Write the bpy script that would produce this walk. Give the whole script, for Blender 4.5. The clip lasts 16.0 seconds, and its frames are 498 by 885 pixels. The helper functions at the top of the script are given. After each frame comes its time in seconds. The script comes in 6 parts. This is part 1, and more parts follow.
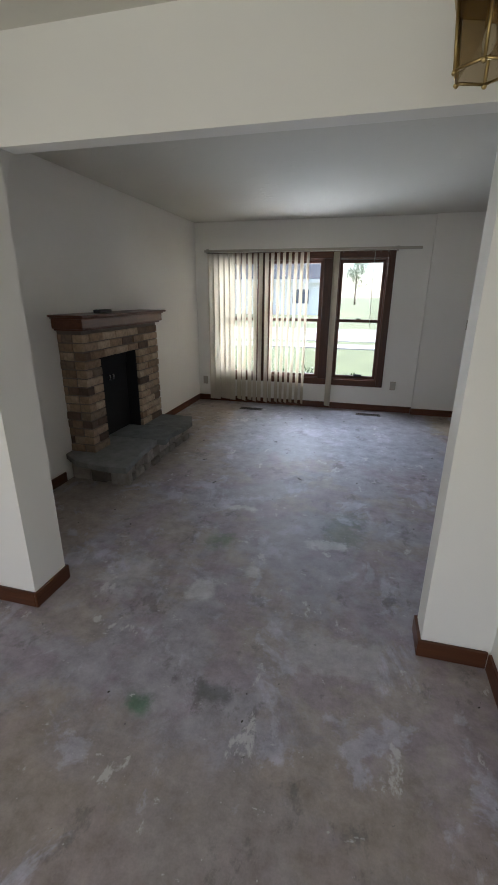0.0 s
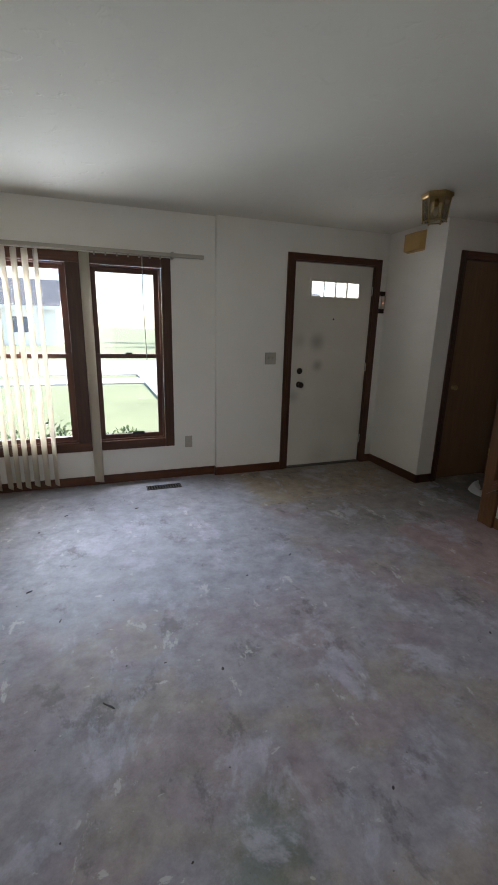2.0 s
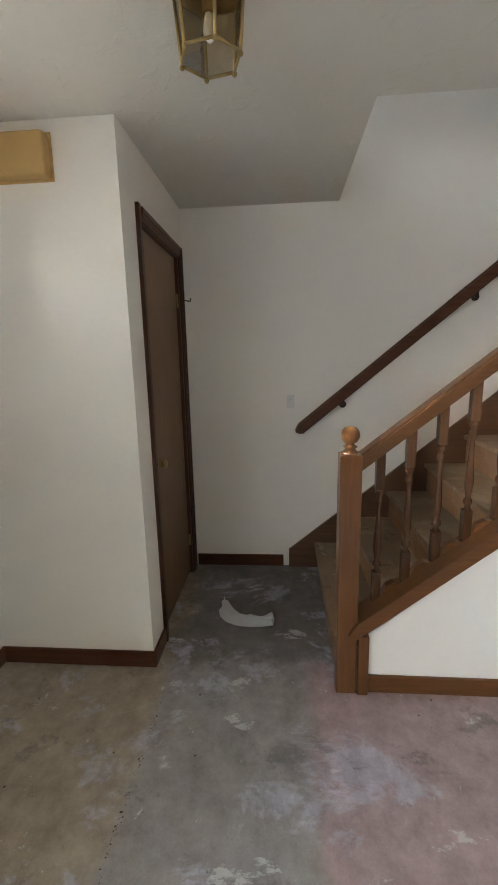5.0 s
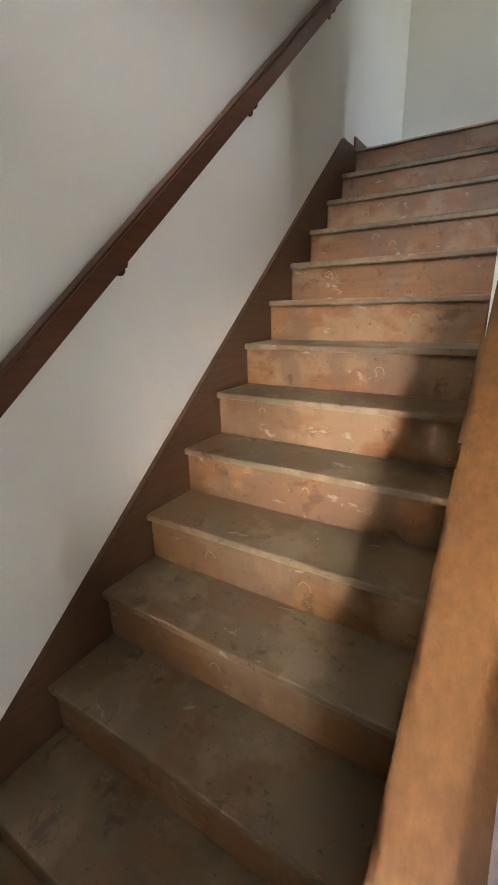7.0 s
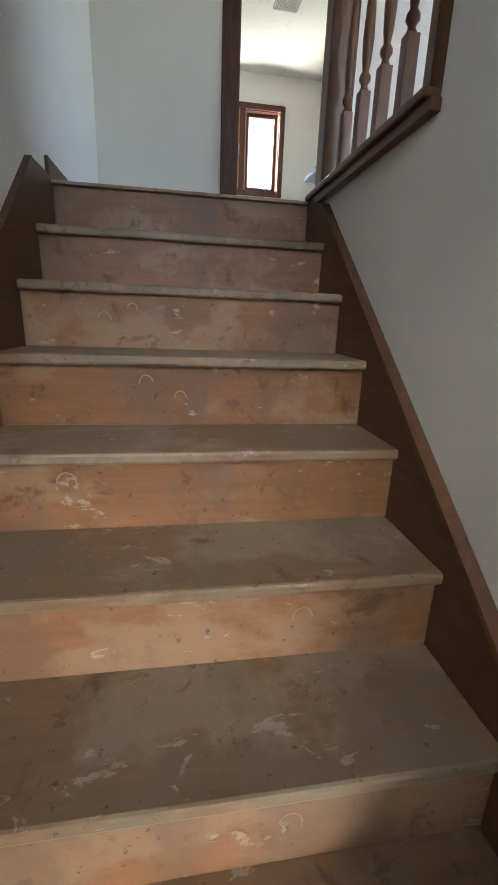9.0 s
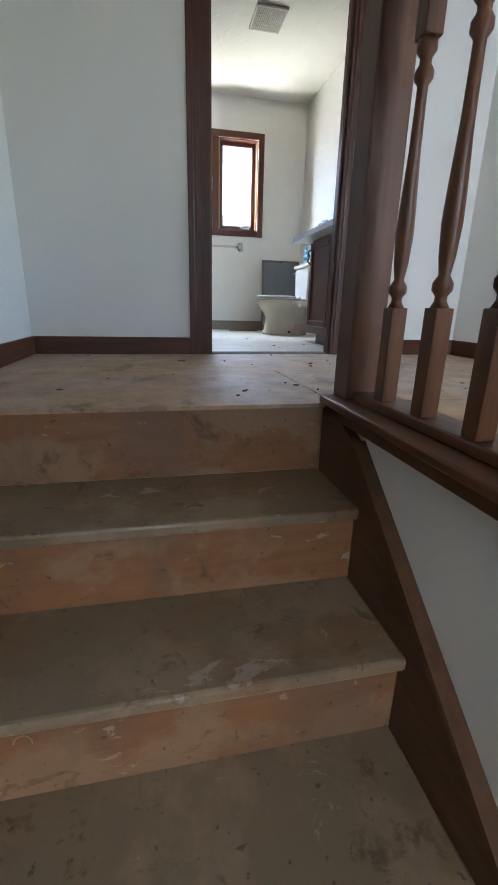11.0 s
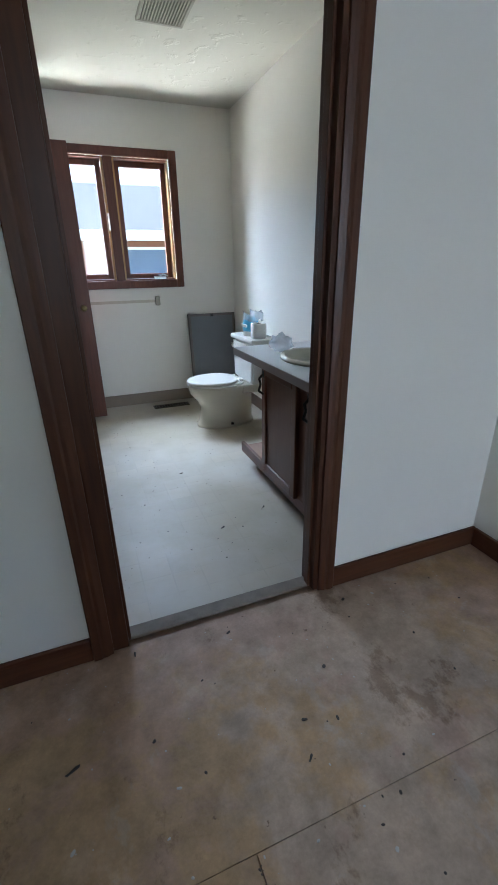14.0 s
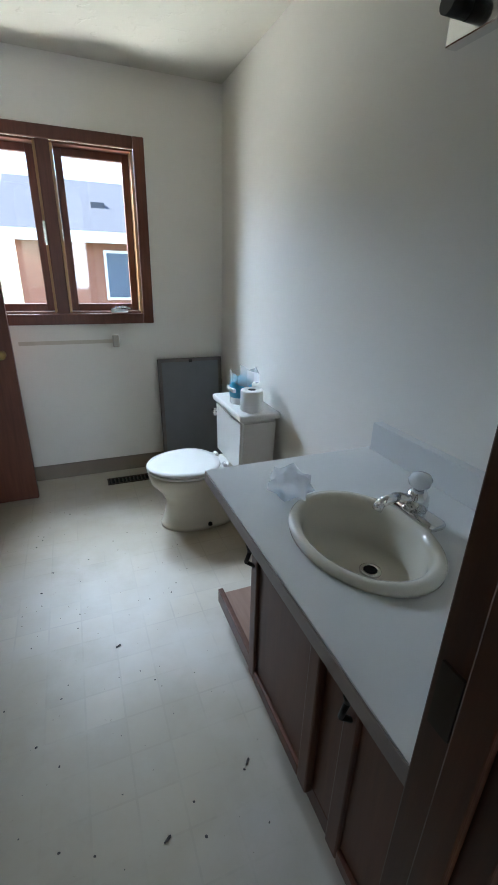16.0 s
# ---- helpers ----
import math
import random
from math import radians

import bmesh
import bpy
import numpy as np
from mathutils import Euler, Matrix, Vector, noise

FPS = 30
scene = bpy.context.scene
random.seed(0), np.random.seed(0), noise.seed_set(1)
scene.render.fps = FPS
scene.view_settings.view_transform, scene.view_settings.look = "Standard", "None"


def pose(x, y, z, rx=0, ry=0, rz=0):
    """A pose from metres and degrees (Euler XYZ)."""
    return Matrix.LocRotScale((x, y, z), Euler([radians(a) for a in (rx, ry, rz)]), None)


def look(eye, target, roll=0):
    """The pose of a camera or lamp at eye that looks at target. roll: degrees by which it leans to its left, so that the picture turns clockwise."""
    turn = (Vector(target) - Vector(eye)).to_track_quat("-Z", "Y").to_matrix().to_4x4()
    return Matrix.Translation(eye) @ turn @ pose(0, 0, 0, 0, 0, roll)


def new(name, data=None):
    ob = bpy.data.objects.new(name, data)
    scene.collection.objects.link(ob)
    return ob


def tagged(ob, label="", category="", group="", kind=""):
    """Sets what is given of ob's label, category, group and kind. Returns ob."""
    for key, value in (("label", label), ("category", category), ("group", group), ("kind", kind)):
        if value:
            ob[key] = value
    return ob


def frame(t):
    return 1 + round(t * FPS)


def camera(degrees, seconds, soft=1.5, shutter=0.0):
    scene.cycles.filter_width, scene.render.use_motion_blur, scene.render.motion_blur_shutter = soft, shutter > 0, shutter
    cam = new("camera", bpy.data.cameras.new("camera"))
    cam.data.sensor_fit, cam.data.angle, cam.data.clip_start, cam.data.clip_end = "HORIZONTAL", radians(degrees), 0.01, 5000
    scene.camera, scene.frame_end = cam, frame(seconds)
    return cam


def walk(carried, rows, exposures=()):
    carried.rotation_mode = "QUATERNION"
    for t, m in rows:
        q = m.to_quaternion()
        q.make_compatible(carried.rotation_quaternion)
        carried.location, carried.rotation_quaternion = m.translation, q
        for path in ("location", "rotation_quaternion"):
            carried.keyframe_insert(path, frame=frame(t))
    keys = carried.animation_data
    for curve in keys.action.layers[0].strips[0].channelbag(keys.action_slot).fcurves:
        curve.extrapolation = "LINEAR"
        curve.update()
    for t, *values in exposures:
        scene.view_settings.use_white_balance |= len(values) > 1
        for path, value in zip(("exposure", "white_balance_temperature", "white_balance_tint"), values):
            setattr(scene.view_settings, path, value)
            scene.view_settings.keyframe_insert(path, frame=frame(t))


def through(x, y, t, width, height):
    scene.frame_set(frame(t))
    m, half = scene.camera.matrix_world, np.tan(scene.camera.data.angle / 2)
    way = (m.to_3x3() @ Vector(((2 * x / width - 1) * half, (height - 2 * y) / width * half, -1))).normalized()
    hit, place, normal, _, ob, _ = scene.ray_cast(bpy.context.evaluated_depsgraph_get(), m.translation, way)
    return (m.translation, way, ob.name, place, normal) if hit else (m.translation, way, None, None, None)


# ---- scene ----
cam = camera(60.9, 16.0, soft=1.7)
PATH = [
    (0, (-0.716, -5.901, 1.508), (-1.192, -4.073, 0.85), 0.4),
    (0.5, (-0.902, -5.453, 1.487), (-1.216, -3.581, 0.858), -0.9),
    (1, (-1.024, -4.968, 1.502), (-1.231, -3.075, 0.89), -1.1),
    (1.5, (-1.143, -4.488, 1.47), (-0.914, -2.59, 0.882), -0.1),
    (2, (-1.097, -3.978, 1.456), (-0.437, -2.163, 0.938), 1.3),
    (2.5, (-1.088, -3.493, 1.426), (-0.093, -1.815, 0.983), 0.6),
    (3, (-0.996, -3.05, 1.461), (0.335, -1.6, 1.103), 0.8),
    (3.5, (-0.816, -2.602, 1.502), (0.662, -1.286, 1.212), -0.7),
    (4, (-0.647, -2.125, 1.521), (1.137, -1.273, 1.22), 0.9),
    (4.5, (-0.312, -1.755, 1.475), (1.574, -1.181, 1.144), 0.4),
    (5, (0.048, -1.422, 1.486), (2.003, -1.262, 1.096), -1.3),
    (5.2, (0.185, -1.308, 1.499), (2.138, -1.415, 1.08), -1.8),
    (5.9, (0.70, -1.16, 1.51), (2.58, -1.76, 1.1), -1.5),
    (6.5, (1.36, -1.23, 1.575), (2.9, -2.42, 1.1), -1.4),
    (6.95, (1.74, -1.53, 1.68), (2.84, -3.1, 1.09), -1.3),
    (7.3, (1.953, -1.849, 1.769), (2.59, -3.627, 1.111), -1.3),
    (7.5, (2.071, -2.007, 1.794), (2.481, -3.855, 1.147), -0.3),
    (8, (2.345, -2.352, 1.916), (2.245, -4.245, 1.277), 1.1),
    (8.5, (2.425, -2.63, 2.07), (2.208, -4.517, 1.446), 1.3),
    (9, (2.426, -2.888, 2.22), (2.103, -4.779, 1.656), 2.2),
    (9.5, (2.39, -3.119, 2.405), (1.984, -4.996, 1.849), 2.4),
    (10, (2.415, -3.323, 2.599), (1.991, -5.192, 2.031), 2.5),
    (10.2, (2.405, -3.39, 2.68), (1.988, -5.26, 2.113), 2.0),
    (12.3, (2.222, -4.312, 3.267), (1.81, -6.135, 2.555), 1.3),
    (12.5, (2.212, -4.369, 3.337), (1.791, -6.185, 2.614), 1.0),
    (13, (2.138, -4.585, 3.499), (1.676, -6.387, 2.765), 0.0),
    (13.5, (2.143, -4.77, 3.655), (1.553, -6.524, 2.895), -1.0),
    (14, (2.037, -4.945, 3.813), (1.371, -6.668, 3.046), -1.0),
    (14.5, (1.974, -5.192, 3.936), (1.268, -6.896, 3.163), -1.2),
    (15, (1.897, -5.414, 4.05), (1.165, -7.11, 3.284), -0.8),
    (15.5, (1.722, -5.678, 4.029), (1.0, -7.382, 3.269), 1.2),
    (16, (1.619, -5.94, 3.976), (0.913, -7.655, 3.228), 1.5),
]
walk(cam, [(t, look(eye, target, roll)) for t, eye, target, roll in PATH],
     exposures=[(0.0, 2.40, 6000, 13), (1.5, 2.60, 6100, 13), (2.5, 2.6, 6350, 12), (3.0, 2.8, 6550, 12), (3.5, 3.25, 6650, 12), (4.2, 3.98, 6450, 12), (5.2, 4.08, 6400, 11), (7.3, 4.28, 6550, 13), (8.5, 4.25, 6100, 12), (9.0, 4.25, 5850, 12),
                (10.2, 4.15, 5550, 12), (12.5, 4.12, 5900, 11), (14.0, 3.5, 5500, 10), (15.0, 3.53, 5575, 9.5), (16.0, 3.3, 5650, 9)])

# ---- world and sun ----
world = bpy.data.worlds.new("sky")
scene.world = world
world.use_nodes = True
wn = world.node_tree.nodes
sky = wn.new("ShaderNodeTexSky")
sky.sky_type, sky.sun_disc = "NISHITA", False
sky.sun_elevation, sky.sun_rotation = radians(40), radians(88)
wn["Background"].inputs["Strength"].default_value = 0.10
world.node_tree.links.new(sky.outputs["Color"], wn["Background"].inputs["Color"])
sun = new("sun", bpy.data.lights.new("sun", "SUN"))
sun.data.energy, sun.data.angle, sun.data.color = 3.2, radians(0.5), (1.0, 0.95, 0.87)
sun.matrix_world = look((10, 0.4, 8.5), (0, 0, 0))

# ---- materials ----
def shader(name):
    m = bpy.data.materials.new(name)
    m.use_nodes = True
    return m, m.node_tree.nodes, m.node_tree.links, m.node_tree.nodes["Principled BSDF"]


def ramp(nodes, stops):
    r = nodes.new("ShaderNodeValToRGB")
    els = r.color_ramp.elements
    while len(els) < len(stops):
        els.new(0.5)
    for e, (p, c) in zip(els, stops):
        e.position, e.color = p, (*c, 1)
    return r


def noise_tex(nodes, links, scale, detail=4, rough=0.55, stretch=(1, 1, 1), dist=0.0, coord="Object"):
    tc, mp, n = nodes.new("ShaderNodeTexCoord"), nodes.new("ShaderNodeMapping"), nodes.new("ShaderNodeTexNoise")
    mp.inputs["Scale"].default_value = stretch
    n.inputs["Scale"].default_value, n.inputs["Detail"].default_value = scale, detail
    n.inputs["Roughness"].default_value, n.inputs["Distortion"].default_value = rough, dist
    links.new(tc.outputs[coord], mp.inputs["Vector"])
    links.new(mp.outputs["Vector"], n.inputs["Vector"])
    return n


def mixc(nodes, links, fac, a, b, mode="MIX"):
    m = nodes.new("ShaderNodeMix")
    m.data_type, m.blend_type = "RGBA", mode
    for sock, v in ((m.inputs[0], fac), (m.inputs[6], a), (m.inputs[7], b)):
        if hasattr(v, "is_linked"):
            links.new(v, sock)
        elif isinstance(v, (tuple, list)):
            sock.default_value = (*v, 1)
        else:
            sock.default_value = v
    return m.outputs[2]


def bump(nodes, links, bs, height, strength, dist=0.01):
    b = nodes.new("ShaderNodeBump")
    b.inputs["Strength"].default_value, b.inputs["Distance"].default_value = strength, dist
    links.new(height, b.inputs["Height"])
    links.new(b.outputs["Normal"], bs.inputs["Normal"])


def plain(name, colour, rough=0.5, metal=0.0, vary=0.12, scale=9.0, fine=90.0, bumps=0.08):
    """A plain surface with slight stains and grain."""
    m, n, l, b = shader(name)
    big, small = noise_tex(n, l, scale, 5), noise_tex(n, l, fine, 3)
    dark = tuple(c * (1 - vary) for c in colour)
    light = tuple(min(1, c * (1 + vary * 0.6)) for c in colour)
    r = ramp(n, [(0.3, dark), (0.7, light)])
    l.new(big.outputs["Fac"], r.inputs["Fac"])
    c = mixc(n, l, small.outputs["Fac"], r.outputs["Color"], colour)
    l.new(c, b.inputs["Base Color"])
    b.inputs["Roughness"].default_value, b.inputs["Metallic"].default_value = rough, metal
    if bumps:
        bump(n, l, b, small.outputs["Fac"], bumps, 0.002)
    return m


def wood(name, dark, light, axis="z", rough=0.4, scale=6.0, worn=0.0):
    """Stained wood, the grain along one axis."""
    m, n, l, b = shader(name)
    st = {"x": (0.12, 1.6, 1.6), "y": (1.6, 0.12, 1.6), "z": (1.6, 1.6, 0.12)}[axis]
    g = noise_tex(n, l, scale * 5, 6, 0.65, st)
    big = noise_tex(n, l, 2.5, 4)
    oi = n.new("ShaderNodeObjectInfo")
    r = ramp(n, [(0.3, dark), (0.52, tuple((a + c) / 2 for a, c in zip(dark, light))), (0.72, light)])
    l.new(g.outputs["Fac"], r.inputs["Fac"])
    c = mixc(n, l, big.outputs["Fac"], r.outputs["Color"], tuple((a * 0.7 + c * 0.3) for a, c in zip(dark, light)))
    hs = n.new("ShaderNodeHueSaturation")
    mr = n.new("ShaderNodeMapRange")
    mr.inputs["To Min"].default_value, mr.inputs["To Max"].default_value = 0.85, 1.15
    l.new(oi.outputs["Random"], mr.inputs["Value"])
    l.new(mr.outputs["Result"], hs.inputs["Value"])
    l.new(c, hs.inputs["Color"])
    c = hs.outputs["Color"]
    if worn:
        w = noise_tex(n, l, 11, 6, 0.7)
        wr = ramp(n, [(0.56, (0, 0, 0)), (0.72, (1, 1, 1))])
        l.new(w.outputs["Fac"], wr.inputs["Fac"])
        k = n.new("ShaderNodeMath")
        k.operation = "MULTIPLY"
        k.inputs[1].default_value = worn
        l.new(wr.outputs["Color"], k.inputs[0])
        c = mixc(n, l, k.outputs[0], c, (0.42, 0.36, 0.29))
    l.new(c, b.inputs["Base Color"])
    rr = n.new("ShaderNodeMapRange")
    rr.inputs["To Min"].default_value, rr.inputs["To Max"].default_value = rough - 0.08, rough + 0.14
    l.new(big.outputs["Fac"], rr.inputs["Value"])
    l.new(rr.outputs["Result"], b.inputs["Roughness"])
    b.inputs["Specular IOR Level"].default_value = 0.35
    bump(n, l, b, g.outputs["Fac"], 0.12, 0.003)
    return m


def worn_boards(name, warm, light, grime, grey=0.5):
    """Old stair wood: stain worn off in patches, grey dirt trodden in, scratches and dark knots."""
    m, n, l, b = shader(name)
    oi, tc = n.new("ShaderNodeObjectInfo"), n.new("ShaderNodeTexCoord")

    def tex(scale, detail, rough, st=(1, 1, 1), dist=0.0):
        mp, t = n.new("ShaderNodeMapping"), n.new("ShaderNodeTexNoise")
        mp.inputs["Scale"].default_value = st
        t.noise_dimensions = "4D"
        l.new(oi.outputs["Random"], w.inputs[0])
        l.new(w.outputs[0], t.inputs["W"])
        t.inputs["Scale"].default_value, t.inputs["Detail"].default_value = scale, detail
        t.inputs["Roughness"].default_value, t.inputs["Distortion"].default_value = rough, dist
        l.new(tc.outputs["Object"], mp.inputs["Vector"])
        l.new(mp.outputs["Vector"], t.inputs["Vector"])
        return t
    w = n.new("ShaderNodeMath")
    w.operation = "MULTIPLY"
    w.inputs[1].default_value = 9.0

    def mask(t, lo, hi, top):
        r = ramp(n, [(lo, (0, 0, 0)), (hi, (top, top, top))])
        l.new(t.outputs["Fac"], r.inputs["Fac"])
        return r.outputs["Color"]
    grain = tex(26, 7, 0.65, (0.14, 1.6, 1.6), 0.5)
    r = ramp(n, [(0.3, tuple(x * 0.8 for x in warm)), (0.7, tuple(x * 1.15 for x in warm))])
    l.new(grain.outputs["Fac"], r.inputs["Fac"])
    c = mixc(n, l, mask(tex(3.2, 7, 0.6, (1, 1, 1.4)), 0.49, 0.55, 0.75), r.outputs["Color"], light)
    c = mixc(n, l, mask(tex(2.4, 8, 0.66, (1.3, 1, 0.7)), 0.48, 0.55, grey), c, grime)
    c = mixc(n, l, mask(tex(9, 8, 0.7, dist=0.5), 0.58, 0.64, 0.7), c, tuple(x * 0.42 for x in warm))
    c = mixc(n, l, mask(tex(15, 8, 0.7, (0.5, 1, 1), 0.6), 0.61, 0.64, 0.6), c, (0.46, 0.39, 0.31))
    c = mixc(n, l, mask(tex(60, 4, 0.6), 0.64, 0.68, 0.7), c, (0.06, 0.04, 0.03))
    l.new(c, b.inputs["Base Color"])
    rr = n.new("ShaderNodeMapRange")
    rr.inputs["To Min"].default_value, rr.inputs["To Max"].default_value = 0.32, 0.62
    l.new(grain.outputs["Fac"], rr.inputs["Value"])
    l.new(rr.outputs["Result"], b.inputs["Roughness"])
    bump(n, l, b, grain.outputs["Fac"], 0.15, 0.003)
    return m


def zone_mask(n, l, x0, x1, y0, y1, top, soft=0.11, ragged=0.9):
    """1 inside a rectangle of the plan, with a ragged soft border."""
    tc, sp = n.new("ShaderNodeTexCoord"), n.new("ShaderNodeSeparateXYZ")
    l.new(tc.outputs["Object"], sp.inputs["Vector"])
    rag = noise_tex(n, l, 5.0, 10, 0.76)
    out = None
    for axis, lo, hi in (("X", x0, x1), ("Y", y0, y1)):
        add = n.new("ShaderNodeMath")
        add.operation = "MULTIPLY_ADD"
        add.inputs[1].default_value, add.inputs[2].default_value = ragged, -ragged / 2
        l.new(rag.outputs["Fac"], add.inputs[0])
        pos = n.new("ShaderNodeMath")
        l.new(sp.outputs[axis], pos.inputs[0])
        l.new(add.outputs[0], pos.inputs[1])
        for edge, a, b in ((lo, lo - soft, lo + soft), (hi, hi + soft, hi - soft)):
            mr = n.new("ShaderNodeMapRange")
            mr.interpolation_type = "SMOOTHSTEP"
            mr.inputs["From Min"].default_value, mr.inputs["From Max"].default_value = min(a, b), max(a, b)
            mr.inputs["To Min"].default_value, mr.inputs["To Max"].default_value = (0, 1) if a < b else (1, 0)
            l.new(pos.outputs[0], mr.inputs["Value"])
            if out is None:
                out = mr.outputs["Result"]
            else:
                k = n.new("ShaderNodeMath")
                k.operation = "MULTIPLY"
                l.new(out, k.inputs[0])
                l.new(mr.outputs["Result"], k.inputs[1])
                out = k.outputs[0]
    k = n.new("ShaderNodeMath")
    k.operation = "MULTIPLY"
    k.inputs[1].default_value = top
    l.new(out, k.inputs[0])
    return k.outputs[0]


def dirty_floor(name, base, tan, dark, pale, green, scuffs=1.0, zones=()):
    """A bare subfloor: patches of old glue and dust, dark and green stains, pale scrapes and flecks; zones tint set
    areas of the plan.
    """
    m, n, l, b = shader(name)

    def mask(tex, lo, hi, top):
        r = ramp(n, [(lo, (0, 0, 0)), (hi, (top, top, top))] if lo < hi else [(hi, (top, top, top)), (lo, (0, 0, 0))])
        l.new(tex.outputs["Fac"], r.inputs["Fac"])
        return r.outputs["Color"]
    def shade(k):
        return tuple(x * y for x, y in zip(base, k))
    zone = noise_tex(n, l, 1.2, 9, 0.66)
    c = mixc(n, l, mask(zone, 0.48, 0.54, 0.85), base, tan)
    hue = noise_tex(n, l, 2.3, 10, 0.68, dist=0.3)
    c = mixc(n, l, mask(hue, 0.50, 0.56, 0.6), c, shade((0.92, 0.80, 0.84)))
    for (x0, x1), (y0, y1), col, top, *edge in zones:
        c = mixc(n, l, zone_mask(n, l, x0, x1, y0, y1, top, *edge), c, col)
    sm = noise_tex(n, l, 2.9, 11, 0.7, (1, 0.75, 1), 0.4)
    c = mixc(n, l, mask(sm, 0.55, 0.60, 0.7 * scuffs), c, shade((1.32, 1.36, 1.45)))
    blot = noise_tex(n, l, 3.3, 10, 0.72, (1.2, 0.8, 1))
    c = mixc(n, l, mask(blot, 0.58, 0.63, 0.6), c, tuple(x * 1.35 for x in dark))
    mott = noise_tex(n, l, 8.5, 12, 0.76)
    r2 = ramp(n, [(0.36, (0.52, 0.51, 0.5)), (0.5, (0.97, 0.97, 0.97)), (0.64, (1.4, 1.4, 1.42))])
    l.new(mott.outputs["Fac"], r2.inputs["Fac"])
    c = mixc(n, l, 0.55, c, r2.outputs["Color"], "MULTIPLY")
    if green:
        gr = noise_tex(n, l, 2.1, 10, 0.76, (1, 1.25, 1))
        c = mixc(n, l, mask(gr, 0.665, 0.71, 0.5), c, green)
    for st, sc, lo, hi in (((1.0, 0.55, 1), 5.5, 0.62, 0.65), ((0.6, 1.1, 1), 12, 0.64, 0.67), ((1, 1, 1), 30, 0.69, 0.72)):
        t = noise_tex(n, l, sc, 8, 0.7, st, 0.15)
        c = mixc(n, l, mask(t, lo, hi, 0.65 * scuffs), c, pale)
    for sc, lo, hi in ((19, 0.32, 0.285), (50, 0.285, 0.25)):
        t = noise_tex(n, l, sc, 5, 0.7)
        c = mixc(n, l, mask(t, lo, hi, 0.8), c, dark)
    g = noise_tex(n, l, 140, 3, 0.6)
    c = mixc(n, l, 0.2, c, mixc(n, l, g.outputs["Fac"], (0.4, 0.4, 0.4), (1.6, 1.6, 1.6)), "MULTIPLY")
    l.new(c, b.inputs["Base Color"])
    rr = n.new("ShaderNodeMapRange")
    rr.inputs["To Min"].default_value, rr.inputs["To Max"].default_value = 0.42, 0.72
    l.new(blot.outputs["Fac"], rr.inputs["Value"])
    l.new(rr.outputs["Result"], b.inputs["Roughness"])
    bump(n, l, b, mott.outputs["Fac"], 0.3, 0.004)
    return m


def textured_ceiling(name, colour):
    """Painted plaster with a sparse knocked-down texture."""
    m, n, l, b = shader(name)
    v = noise_tex(n, l, 13, 3, 0.5, dist=0.5)
    r = ramp(n, [(0.58, (0, 0, 0)), (0.72, (1, 1, 1))])
    l.new(v.outputs["Fac"], r.inputs["Fac"])
    big = noise_tex(n, l, 0.8, 4)
    c = mixc(n, l, big.outputs["Fac"], tuple(x * 0.9 for x in colour), colour)
    l.new(c, b.inputs["Base Color"])
    b.inputs["Roughness"].default_value = 0.85
    bump(n, l, b, r.outputs["Color"], 0.28, 0.007)
    return m


def vinyl(name):
    """Worn sheet vinyl with faint printed squares and grime."""
    m, n, l, b = shader(name)
    tc, br = n.new("ShaderNodeTexCoord"), n.new("ShaderNodeTexBrick")
    br.offset = 0.0
    br.inputs["Color1"].default_value = (0.54, 0.49, 0.41, 1)
    br.inputs["Color2"].default_value = (0.49, 0.45, 0.385, 1)
    br.inputs["Mortar"].default_value = (0.475, 0.435, 0.37, 1)
    br.inputs["Scale"].default_value, br.inputs["Mortar Size"].default_value = 1.0, 0.003
    br.inputs["Brick Width"].default_value = br.inputs["Row Height"].default_value = 0.115
    l.new(tc.outputs["Object"], br.inputs["Vector"])
    big, mid, f = noise_tex(n, l, 1.1, 5), noise_tex(n, l, 4, 6, 0.65), noise_tex(n, l, 38, 4, 0.7)
    rw = ramp(n, [(0.42, (0, 0, 0)), (0.6, (1, 1, 1))])
    l.new(mid.outputs["Fac"], rw.inputs["Fac"])
    c = mixc(n, l, rw.outputs["Color"], br.outputs["Color"], (0.53, 0.495, 0.435))
    rb = ramp(n, [(0.4, (0.72, 0.66, 0.52)), (0.62, (1.05, 1.04, 1.02))])
    l.new(big.outputs["Fac"], rb.inputs["Fac"])
    c = mixc(n, l, 0.8, c, rb.outputs["Color"], "MULTIPLY")
    rd = ramp(n, [(0.24, (0.7, 0.7, 0.7)), (0.31, (0, 0, 0))])
    l.new(f.outputs["Fac"], rd.inputs["Fac"])
    c = mixc(n, l, rd.outputs["Color"], c, (0.2, 0.17, 0.12))
    l.new(c, b.inputs["Base Color"])
    b.inputs["Roughness"].default_value = 0.46
    bump(n, l, b, mid.outputs["Fac"], 0.05, 0.004)
    return m


def varied(name, stops, rough=0.85, scale=30.0):
    """Pieces that differ from one another: each takes its own tone."""
    m, n, l, b = shader(name)
    oi = n.new("ShaderNodeObjectInfo")
    r = ramp(n, stops)
    l.new(oi.outputs["Random"], r.inputs["Fac"])
    f = noise_tex(n, l, scale, 6, 0.7)
    k = ramp(n, [(0.3, (0.55, 0.55, 0.55)), (0.7, (1.25, 1.25, 1.25))])
    l.new(f.outputs["Fac"], k.inputs["Fac"])
    l.new(mixc(n, l, 0.8, r.outputs["Color"], k.outputs["Color"], "MULTIPLY"), b.inputs["Base Color"])
    b.inputs["Roughness"].default_value = rough
    bump(n, l, b, f.outputs["Fac"], 0.4, 0.006)
    return m


